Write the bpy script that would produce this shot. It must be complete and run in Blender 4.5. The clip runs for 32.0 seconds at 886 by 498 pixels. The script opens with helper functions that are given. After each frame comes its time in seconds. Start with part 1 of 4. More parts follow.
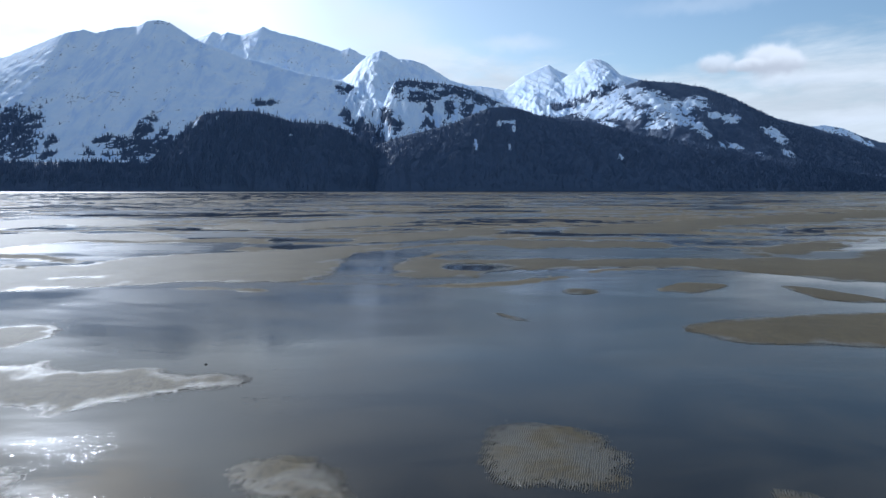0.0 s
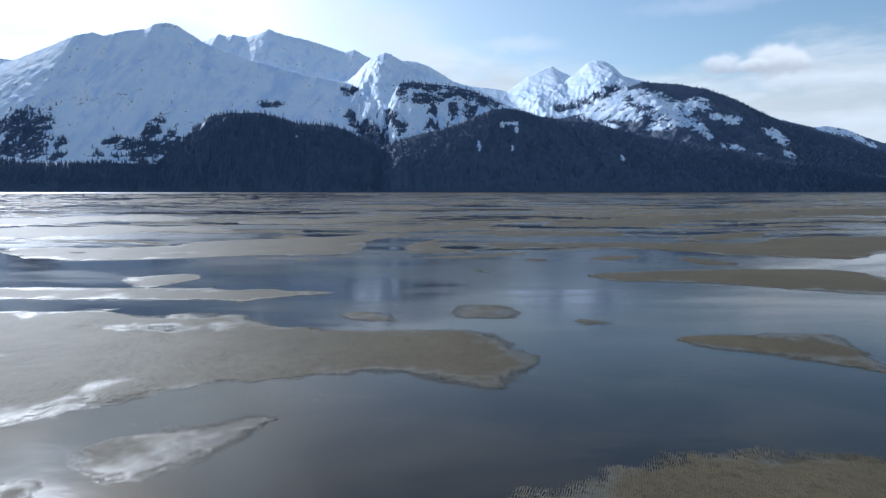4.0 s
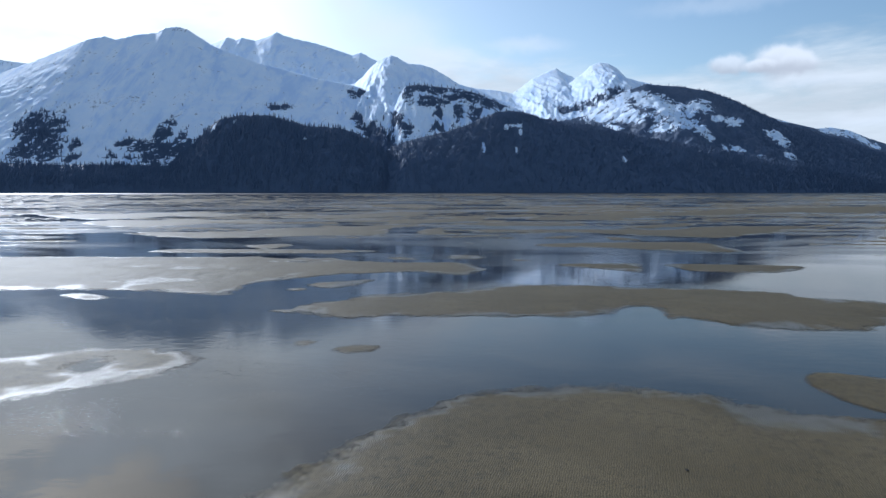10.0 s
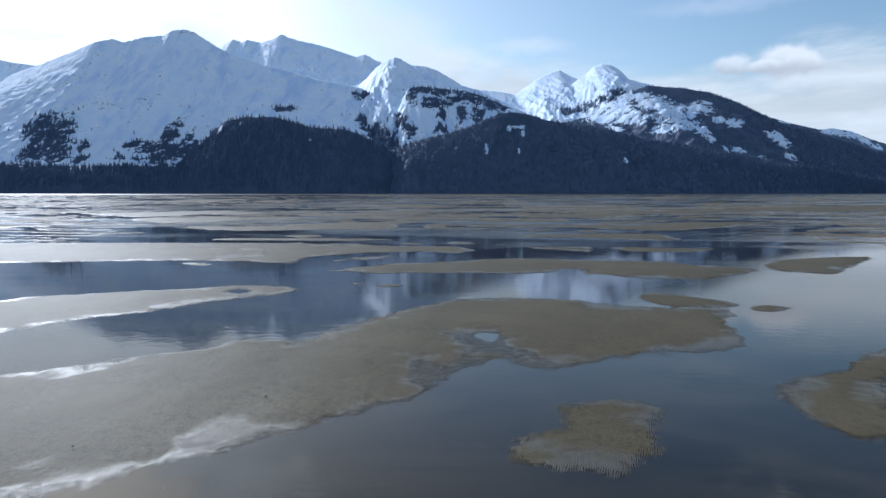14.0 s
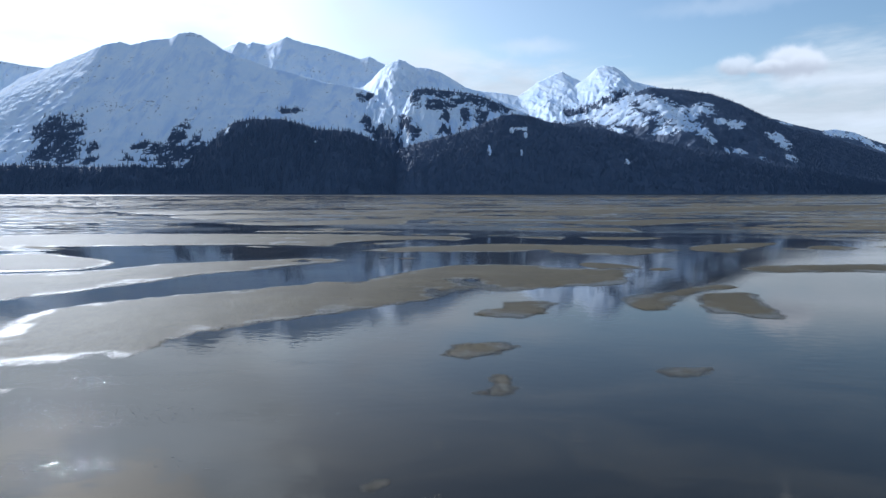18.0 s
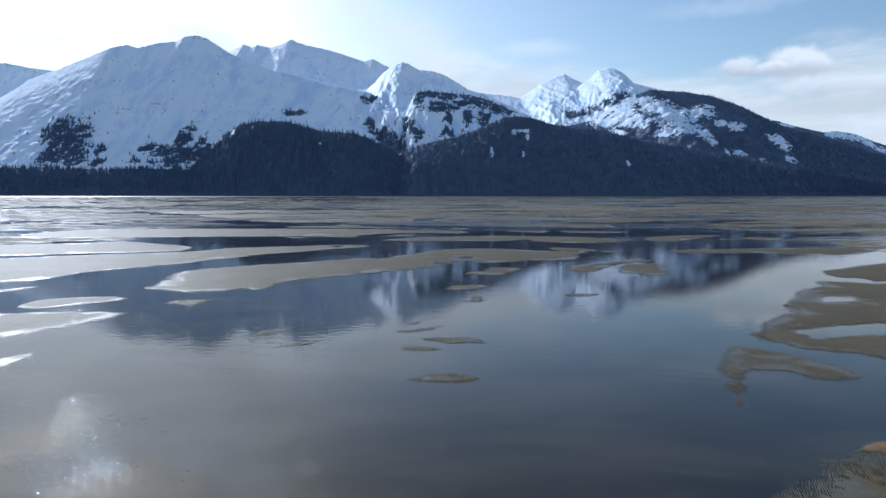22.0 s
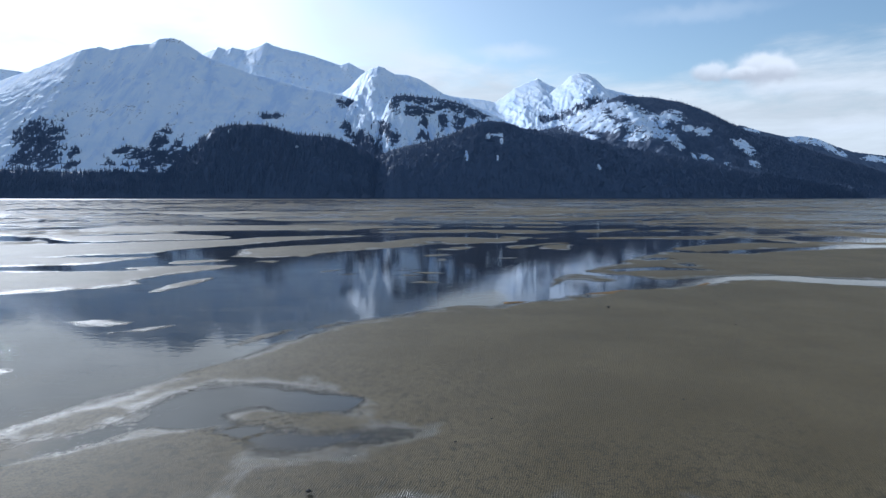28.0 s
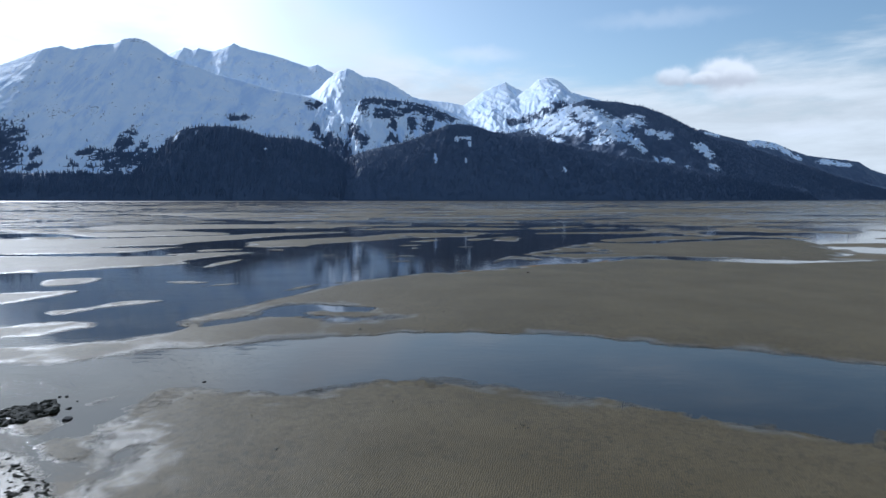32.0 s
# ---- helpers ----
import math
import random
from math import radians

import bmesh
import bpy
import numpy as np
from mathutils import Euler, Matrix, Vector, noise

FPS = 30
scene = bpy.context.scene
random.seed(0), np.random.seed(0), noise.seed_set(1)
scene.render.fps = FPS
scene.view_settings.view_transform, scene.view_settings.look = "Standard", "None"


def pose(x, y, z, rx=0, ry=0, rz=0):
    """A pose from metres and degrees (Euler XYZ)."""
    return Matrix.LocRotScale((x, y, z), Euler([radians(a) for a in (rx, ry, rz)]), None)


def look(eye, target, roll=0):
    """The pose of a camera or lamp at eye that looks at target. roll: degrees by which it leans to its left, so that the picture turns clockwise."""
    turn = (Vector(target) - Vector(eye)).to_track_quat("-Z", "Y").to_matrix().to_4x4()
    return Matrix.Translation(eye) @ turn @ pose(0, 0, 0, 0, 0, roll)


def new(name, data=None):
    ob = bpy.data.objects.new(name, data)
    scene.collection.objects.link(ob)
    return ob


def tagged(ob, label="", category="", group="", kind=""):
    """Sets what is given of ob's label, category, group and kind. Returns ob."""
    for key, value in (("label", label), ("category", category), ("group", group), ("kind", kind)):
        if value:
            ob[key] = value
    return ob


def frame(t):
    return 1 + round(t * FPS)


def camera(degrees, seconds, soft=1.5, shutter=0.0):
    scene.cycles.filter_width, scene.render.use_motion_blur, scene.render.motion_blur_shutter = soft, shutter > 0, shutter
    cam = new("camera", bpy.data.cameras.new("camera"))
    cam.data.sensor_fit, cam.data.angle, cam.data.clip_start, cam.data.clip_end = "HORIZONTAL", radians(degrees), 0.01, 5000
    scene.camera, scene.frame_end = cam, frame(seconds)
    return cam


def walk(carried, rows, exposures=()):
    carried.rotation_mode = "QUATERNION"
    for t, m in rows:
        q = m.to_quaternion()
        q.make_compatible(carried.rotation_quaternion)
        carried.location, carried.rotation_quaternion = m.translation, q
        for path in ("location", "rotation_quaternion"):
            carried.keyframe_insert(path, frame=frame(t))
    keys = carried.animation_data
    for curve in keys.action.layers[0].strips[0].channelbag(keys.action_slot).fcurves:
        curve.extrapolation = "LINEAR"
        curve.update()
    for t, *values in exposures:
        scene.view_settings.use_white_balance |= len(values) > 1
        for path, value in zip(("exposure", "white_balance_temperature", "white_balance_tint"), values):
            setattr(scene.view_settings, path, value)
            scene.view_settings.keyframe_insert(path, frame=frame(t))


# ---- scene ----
# Tidal flats of a wide sea arm, seen from a small aircraft that backs away ten metres up;
# y points to the far shore, the water surface is z = 0.
cam = camera(70.67, 32.0)
PATH = [
    (0, pose(-0.000, -0.000, 10.000, 84.470, -0.000, -0.000)),
    (1, pose(0.282, -6.880, 9.995, 84.465, -0.000, 0.076)),
    (2, pose(0.565, -13.754, 9.987, 84.485, -0.000, 0.161)),
    (3, pose(0.746, -20.651, 9.982, 84.511, -0.000, 0.269)),
    (6, pose(1.422, -41.778, 9.948, 84.557, -0.000, 0.509)),
    (7, pose(1.643, -48.896, 9.944, 84.575, -0.000, 0.592)),
    (8, pose(1.789, -56.045, 9.946, 84.598, -0.000, 0.687)),
    (9, pose(1.923, -63.161, 9.956, 84.618, -0.000, 0.787)),
    (10, pose(2.121, -70.187, 9.973, 84.621, -0.000, 0.862)),
    (11, pose(2.392, -77.108, 9.997, 84.624, -0.000, 0.938)),
    (12, pose(2.677, -83.927, 10.023, 84.640, -0.000, 1.007)),
    (13, pose(2.932, -90.660, 10.049, 84.653, -0.000, 1.064)),
    (14, pose(3.154, -97.390, 10.063, 84.678, -0.000, 1.174)),
    (17, pose(3.683, -117.982, 10.018, 84.745, -0.000, 1.437)),
    (18, pose(3.985, -124.915, 10.000, 84.765, -0.000, 1.512)),
    (19, pose(4.321, -131.800, 9.991, 84.798, -0.000, 1.588)),
    (20, pose(4.526, -138.557, 9.991, 84.827, -0.000, 1.654)),
    (21, pose(4.618, -145.189, 9.995, 84.851, -0.000, 1.773)),
    (22, pose(4.810, -151.755, 10.001, 84.886, -0.000, 1.775)),
    (23, pose(5.058, -158.271, 10.006, 84.935, -0.000, 1.685)),
    (24, pose(5.271, -164.732, 10.009, 84.981, -0.000, 1.451)),
    (25, pose(5.417, -171.169, 10.009, 85.018, -0.000, 1.040)),
    (28, pose(5.583, -190.650, 9.987, 85.141, -0.000, -0.433)),
    (29, pose(5.554, -197.203, 9.979, 85.195, -0.000, -1.007)),
    (30, pose(5.429, -203.766, 9.967, 85.240, -0.000, -1.766)),
    (31, pose(5.166, -210.308, 9.951, 85.282, -0.000, -2.542)),
    (32, pose(4.833, -216.841, 9.934, 85.331, -0.000, -3.259)),
]
walk(cam, PATH, exposures=[(0, 0.0, 5190, 10)])

# ---- sky and sun ----
SUN_AZ, SUN_EL = radians(-35.0), radians(29.6)
SUN_DIR = Vector((math.sin(SUN_AZ) * math.cos(SUN_EL), math.cos(SUN_AZ) * math.cos(SUN_EL), math.sin(SUN_EL)))


class Graph:
    """Short hand for building node trees."""

    def __init__(self, tree):
        self.tree = tree
        tree.nodes.clear()

    def node(self, kind, **values):
        n = self.tree.nodes.new(kind)
        for key, value in values.items():
            setattr(n, key, value)
        return n

    def put(self, socket, value):
        if isinstance(value, bpy.types.NodeSocket):
            self.tree.links.new(value, socket)
        elif value is not None:
            socket.default_value = value

    def math(self, op, a, b=None, c=None, clamp=False):
        n = self.node("ShaderNodeMath", operation=op, use_clamp=clamp)
        for i, v in enumerate((a, b, c)):
            self.put(n.inputs[i], v)
        return n.outputs[0]

    def vmath(self, op, a, b=None):
        n = self.node("ShaderNodeVectorMath", operation=op)
        self.put(n.inputs[0], a)
        self.put(n.inputs[1], b)
        return n.outputs["Value"] if op in ("DOT_PRODUCT", "LENGTH", "DISTANCE") else n.outputs[0]

    def noise(self, vector, scale, detail=4.0, rough=0.55, warp=0.0):
        n = self.node("ShaderNodeTexNoise")
        self.put(n.inputs["Vector"], vector)
        n.inputs["Scale"].default_value, n.inputs["Detail"].default_value = scale, detail
        n.inputs["Roughness"].default_value, n.inputs["Distortion"].default_value = rough, warp
        return n.outputs[0]

    def ramp(self, value, lo, hi, a=0.0, b=1.0, smooth=True):
        n = self.node("ShaderNodeMapRange", interpolation_type="SMOOTHSTEP" if smooth else "LINEAR")
        for i, v in enumerate((value, lo, hi, a, b)):
            self.put(n.inputs[i], v)
        return n.outputs[0]

    def mix(self, fac, a, b, blend="MIX"):
        n = self.node("ShaderNodeMix", data_type="RGBA", blend_type=blend)
        self.put(n.inputs[0], fac)
        self.put(n.inputs[6], a)
        self.put(n.inputs[7], b)
        return n.outputs[2]

    def scaled(self, vector, scale, rotation=0.0):
        n = self.node("ShaderNodeMapping")
        self.put(n.inputs[0], vector)
        n.inputs["Scale"].default_value = scale
        n.inputs["Rotation"].default_value = (0, 0, rotation)
        return n.outputs[0]

    def bump(self, height, distance, strength=1.0, normal=None):
        n = self.node("ShaderNodeBump")
        self.put(n.inputs["Height"], height)
        n.inputs["Distance"].default_value, n.inputs["Strength"].default_value = distance, strength
        self.put(n.inputs["Normal"], normal)
        return n.outputs[0]


def rgb(r, g, b):
    return (r, g, b, 1.0)


world = bpy.data.worlds.new("sky")
scene.world = world
world.use_nodes = True
g = Graph(world.node_tree)
way = g.vmath("NORMALIZE", g.node("ShaderNodeTexCoord").outputs["Generated"])
sky = g.node("ShaderNodeTexSky", sky_type="NISHITA", sun_disc=False, sun_elevation=SUN_EL, sun_rotation=SUN_AZ,
             air_density=1.0, dust_density=1.2, ozone_density=0.4)
# thin high cloud: streaks of ice cloud, brighter towards the sun
near_sun = g.math("MAXIMUM", g.vmath("DOT_PRODUCT", way, tuple(SUN_DIR)), 0.0)
streaks = g.noise(g.scaled(way, (2.2, 1.6, 9.0), 0.35), 1.6, 6.0, 0.56, 0.3)
wisps = g.noise(g.scaled(way, (4.0, 3.0, 18.0), -0.2), 1.6, 7.0, 0.58, 0.25)
height = g.node("ShaderNodeSeparateXYZ")
g.put(height.inputs[0], way)
low = g.ramp(height.outputs[2], 0.04, 0.27, 0.46, -0.10)
veil = g.math("ADD", g.math("MULTIPLY", streaks, 0.7), g.math("MULTIPLY", wisps, 0.3))
aloft = g.ramp(height.outputs[2], 0.26, 0.42)
toward = g.math("MULTIPLY", g.math("POWER", near_sun, 7.0), g.ramp(aloft, 0.0, 1.0, 0.36, 0.10))
veil = g.math("ADD", g.math("ADD", veil, low), toward)
billow = g.noise(g.scaled(way, (2.6, 2.0, 6.5), 0.5), 1.5, 7.0, 0.58, 0.5)
veil = g.math("ADD", veil, g.math("MULTIPLY", aloft, g.ramp(billow, 0.44, 0.62, -0.40, 0.30)))
cover = g.ramp(veil, 0.49, 0.76, 0.0, 0.97)
glow = g.math("ADD", g.math("MULTIPLY", g.math("POWER", near_sun, 24.0), 5.0), g.math("ADD", g.math("MULTIPLY", g.math("POWER", near_sun, 9.0), 2.9), 6.5))
glow = g.math("MULTIPLY", glow, g.ramp(wisps, 0.3, 0.7, 0.88, 1.10))
glow = g.math("MULTIPLY", glow, g.math("ADD", 1.0, g.math("MULTIPLY", aloft, g.ramp(billow, 0.40, 0.62, -0.12, 0.28))))
white = g.node("ShaderNodeCombineColor")
g.put(white.inputs[0], glow)
g.put(white.inputs[1], g.math("MULTIPLY", glow, 0.985))
g.put(white.inputs[2], g.math("MULTIPLY", glow, 0.91))
blue = g.mix(1.0, sky.outputs[0], rgb(0.97, 0.97, 0.89), "MULTIPLY")
colour = g.mix(cover, blue, white.outputs[0])
# a few small fair-weather clouds
ragged = g.vmath("SUBTRACT", g.node("ShaderNodeTexNoise").outputs["Color"], (0.5, 0.5, 0.5))
puff_noise = ragged.node.inputs[0].links[0].from_node
g.put(puff_noise.inputs["Vector"], way)
puff_noise.inputs["Scale"].default_value, puff_noise.inputs["Detail"].default_value = 38.0, 7.0
wander = g.node("ShaderNodeVectorMath", operation="SCALE")
g.put(wander.inputs[0], ragged)
wander.inputs[3].default_value = 0.020
moved = g.vmath("ADD", way, wander.outputs[0])
for centre, wide, high, strength in (
        ((0.4480, 0.8760, 0.1760), 0.040, 0.027, 0.97),
        ((0.4220, 0.8880, 0.1700), 0.026, 0.012, 0.9),
        ((0.4640, 0.8670, 0.1710), 0.030, 0.020, 0.9),
        ((0.3860, 0.9050, 0.1760), 0.028, 0.018, 0.8),
        ((-0.105, 0.965, 0.238), 0.120, 0.045, 0.64),
        ((-0.040, 0.972, 0.205), 0.090, 0.030, 0.62),
        ((-0.160, 0.955, 0.275), 0.050, 0.028, 0.60),
        ((0.110, 0.965, 0.218), 0.085, 0.016, 0.42),
        ((0.360, 0.890, 0.255), 0.140, 0.016, 0.22),
        ((0.480, 0.850, 0.150), 0.120, 0.014, 0.45),
        ((0.5347, 0.8399, 0.0929), 0.075, 0.016, 0.45)):
    gap = g.vmath("SUBTRACT", moved, centre)
    gap = g.vmath("DIVIDE", gap, (wide, wide, high))
    puff = g.ramp(g.vmath("LENGTH", gap), 0.60 if strength > 0.65 else 0.05, 1.05, strength, 0.0)
    parts = g.node("ShaderNodeSeparateXYZ")
    g.put(parts.inputs[0], gap)
    tone = g.mix(g.ramp(parts.outputs[2], -0.7, 0.5), rgb(4.9, 4.75, 4.6) if strength > 0.65 else rgb(7.7, 7.6, 7.4), rgb(7.7, 7.4, 6.9))
    colour = g.mix(puff, colour, tone)
back = g.node("ShaderNodeBackground")
g.put(back.inputs[0], colour)
back.inputs[1].default_value = 0.117
g.put(g.node("ShaderNodeOutputWorld").inputs[0], back.outputs[0])

sun = new("sun", bpy.data.lights.new("sun", "SUN"))
sun.data.energy, sun.data.angle, sun.data.color = 4.2, radians(0.53), (1.0, 0.95, 0.88)
sun.matrix_world = look(tuple(SUN_DIR * 100), (0, 0, 0))


# ---- materials ----
def material(name):
    m = bpy.data.materials.new(name)
    m.use_nodes = True
    gr = Graph(m.node_tree)
    bsdf = gr.node("ShaderNodeBsdfPrincipled")
    out = gr.node("ShaderNodeOutputMaterial")
    gr.put(out.inputs[0], bsdf.outputs[0])
    return m, gr, bsdf, out


def water_material():
    m, gr, b, out = material("shallow_sea_water")
    pos = gr.node("ShaderNodeNewGeometry").outputs["Position"]
    split = gr.node("ShaderNodeSeparateXYZ")
    gr.put(split.inputs[0], pos)
    calm = gr.noise(gr.scaled(pos, (0.030, 0.075, 1), 0.25), 1.0, 4.0, 0.55, 0.7)
    silt = gr.noise(gr.scaled(pos, (0.10, 0.16, 1), 0.1), 1.0, 5.0, 0.6, 0.6)
    bed = gr.mix(gr.ramp(silt, 0.35, 0.68), rgb(0.010, 0.0082, 0.0052), rgb(0.034, 0.0270, 0.0160))
    gr.put(b.inputs["Base Color"], bed)
    breeze = gr.ramp(gr.noise(gr.scaled(pos, (0.016, 0.024, 1), 0.1), 1.0, 5.0, 0.62, 0.9), 0.45, 0.62, 0.0, 1.0)
    # the wide outer channels lie open to the wind: mirror-calm lanes beside ruffled ones
    lanes = gr.noise(gr.scaled(pos, (0.009, 0.030, 1), 0.06), 1.0, 5.0, 0.65, 0.5)
    outer = gr.math("MULTIPLY", gr.math("MULTIPLY", gr.ramp(split.outputs[1], -70.0, 120.0), gr.ramp(split.outputs[0], -260.0, 40.0, 0.25, 1.0)), gr.ramp(lanes, 0.41, 0.57, 0.02, 0.30))
    # open ruffled water under the far shore
    outer = gr.math("ADD", outer, gr.ramp(split.outputs[1], 1350.0, 1500.0, 0.0, 0.24))
    ruffle = gr.math("ADD", gr.ramp(calm, 0.36, 0.66, 0.026, 0.048), gr.math("MULTIPLY", breeze, 0.015))
    gr.put(b.inputs["Roughness"], gr.math("ADD", outer, ruffle))
    b.inputs["IOR"].default_value = 1.30
    slow = gr.noise(gr.scaled(pos, (1.0, 1.9, 1), 0.5), 0.9, 2.0, 0.5)
    fine = gr.noise(gr.scaled(pos, (1.0, 1.6, 1), 0.3), 4.0, 1.0, 0.5)
    # single wavelets on the calm water, gathered in gusts
    gusts = gr.ramp(gr.noise(gr.scaled(pos, (0.085, 0.24, 1), 0.35), 1.0, 5.0, 0.68, 0.5), 0.45, 0.62, 0.0, 1.0)
    # the eastern water lies in the lee
    gusts = gr.math("MULTIPLY", gusts, gr.ramp(split.outputs[0], 6.0, -14.0))
    chop = gr.ramp(gr.noise(gr.scaled(pos, (1.0, 1.5, 1), 0.2), 4.6, 2.0, 0.5), 0.58, 0.80)
    wind = gr.math("MULTIPLY", gusts, gr.math("ADD", gr.math("MULTIPLY", breeze, 0.20), 0.38))
    h = gr.math("ADD", gr.math("MULTIPLY", fine, 0.03), gr.math("MULTIPLY", slow, 0.25))
    gr.put(b.inputs["Normal"], gr.bump(gr.math("ADD", h, gr.math("MULTIPLY", chop, wind)), 0.02, 1.0))
    return m


def sand_material(name, cut, gloss=1.0, rough=0.62, dust=0.02, damp=0.45, pale=0.0):
    """Wet grey-brown silt with wave ripples; where it thins out the troughs of the ripples lie under water."""
    m, gr, b, out = material(name)
    pos = gr.node("ShaderNodeNewGeometry").outputs["Position"]
    split = gr.node("ShaderNodeSeparateXYZ")
    gr.put(split.inputs[0], pos)
    z = split.outputs[2]
    wave = gr.node("ShaderNodeTexWave", wave_type="BANDS", bands_direction="X", wave_profile="SIN")
    gr.put(wave.inputs["Vector"], gr.scaled(pos, (1.0, 0.6, 1.0), 0.45))
    wave.inputs["Scale"].default_value, wave.inputs["Distortion"].default_value = 3.9, 7.0
    wave.inputs["Detail"].default_value, wave.inputs["Detail Scale"].default_value = 2.5, 1.1
    ripple = wave.outputs["Fac"]
    broad = gr.noise(pos, 0.12, 5.0, 0.6, 0.3)
    blotch = gr.noise(pos, 1.1, 4.0, 0.6)
    grain = gr.noise(pos, 45.0, 2.0, 0.6)
    dry = gr.mix(gr.ramp(broad, 0.3, 0.7), rgb(0.088, 0.0670, 0.0320), rgb(0.128, 0.0990, 0.0510))
    dry = gr.mix(gr.ramp(blotch, 0.45, 0.8, 0.0, 0.45), dry, rgb(0.080, 0.066, 0.040))
    clods = gr.noise(pos, 4.0, 5.0, 0.75)
    dry = gr.mix(gr.math("MULTIPLY", gr.ramp(clods, 0.50, 0.62, 0.0, 0.6), gr.ramp(z, 0.13, 0.20, 1.0, 0.35)), dry, rgb(0.042, 0.035, 0.023))
    crumbs = gr.noise(gr.scaled(pos, (1.0, 0.7, 1.0)), 2.2, 7.0, 0.82)
    dry = gr.mix(gr.math("MULTIPLY", gr.ramp(crumbs, 0.50, 0.62, 0.0, 0.6), gr.ramp(z, 0.13, 0.20, 1.0, 0.35)), dry, rgb(0.038, 0.031, 0.020))
    speck = gr.noise(pos, 16.0, 3.0, 0.75)
    dry = gr.mix(gr.ramp(speck, 0.50, 0.68, 0.0, 0.8), dry, rgb(0.034, 0.029, 0.020))
    dry = gr.mix(gr.math("MULTIPLY", gr.ramp(speck, 0.46, 0.30), 0.55), dry, rgb(0.180, 0.147, 0.092))
    dry = gr.mix(gr.math("MULTIPLY", gr.ramp(ripple, 0.45, 0.0), 0.55), dry, rgb(0.034, 0.029, 0.020))
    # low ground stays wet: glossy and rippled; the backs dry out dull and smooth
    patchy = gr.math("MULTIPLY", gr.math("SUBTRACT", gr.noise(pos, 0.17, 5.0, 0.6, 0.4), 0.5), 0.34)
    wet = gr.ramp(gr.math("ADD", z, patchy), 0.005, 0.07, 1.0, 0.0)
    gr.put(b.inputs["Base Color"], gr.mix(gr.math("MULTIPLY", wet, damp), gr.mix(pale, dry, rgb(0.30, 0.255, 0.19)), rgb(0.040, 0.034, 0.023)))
    gr.put(b.inputs["Roughness"], gr.math("SUBTRACT", rough, gr.math("MULTIPLY", wet, 0.32)))
    gr.put(b.inputs["Specular IOR Level"], gr.math("ADD", 0.09 * gloss, gr.math("MULTIPLY", wet, 0.24 * gloss)))
    b.inputs["Specular Tint"].default_value = rgb(1.0, 0.93, 0.78)
    b.inputs["Sheen Weight"].default_value, b.inputs["Sheen Roughness"].default_value = dust, 0.45
    b.inputs["Sheen Tint"].default_value = rgb(1.0, 0.93, 0.78)
    high = gr.math("ADD", gr.math("MULTIPLY", wet, 0.28), 0.30)
    relief = gr.math("ADD", gr.math("MULTIPLY", ripple, high), gr.math("MULTIPLY", blotch, 0.8))
    relief = gr.math("ADD", relief, gr.math("ADD", gr.math("MULTIPLY", grain, 0.06), gr.math("MULTIPLY", clods, 0.7)))
    gr.put(b.inputs["Normal"], gr.bump(relief, 0.024, 1.0))
    if cut:
        clear = gr.node("ShaderNodeBsdfTransparent")
        join = gr.node("ShaderNodeMixShader")
        trough = gr.math("ADD", gr.math("MULTIPLY", gr.math("SUBTRACT", 1.0, ripple), 0.030),
                         gr.math("MULTIPLY", gr.math("SUBTRACT", gr.noise(pos, 2.6, 6.0, 0.72), 0.45), 0.085))
        gr.put(join.inputs[0], gr.math("GREATER_THAN", z, trough))
        gr.put(join.inputs[1], clear.outputs[0])
        gr.put(join.inputs[2], b.outputs[0])
        gr.put(out.inputs[0], join.outputs[0])
    return m


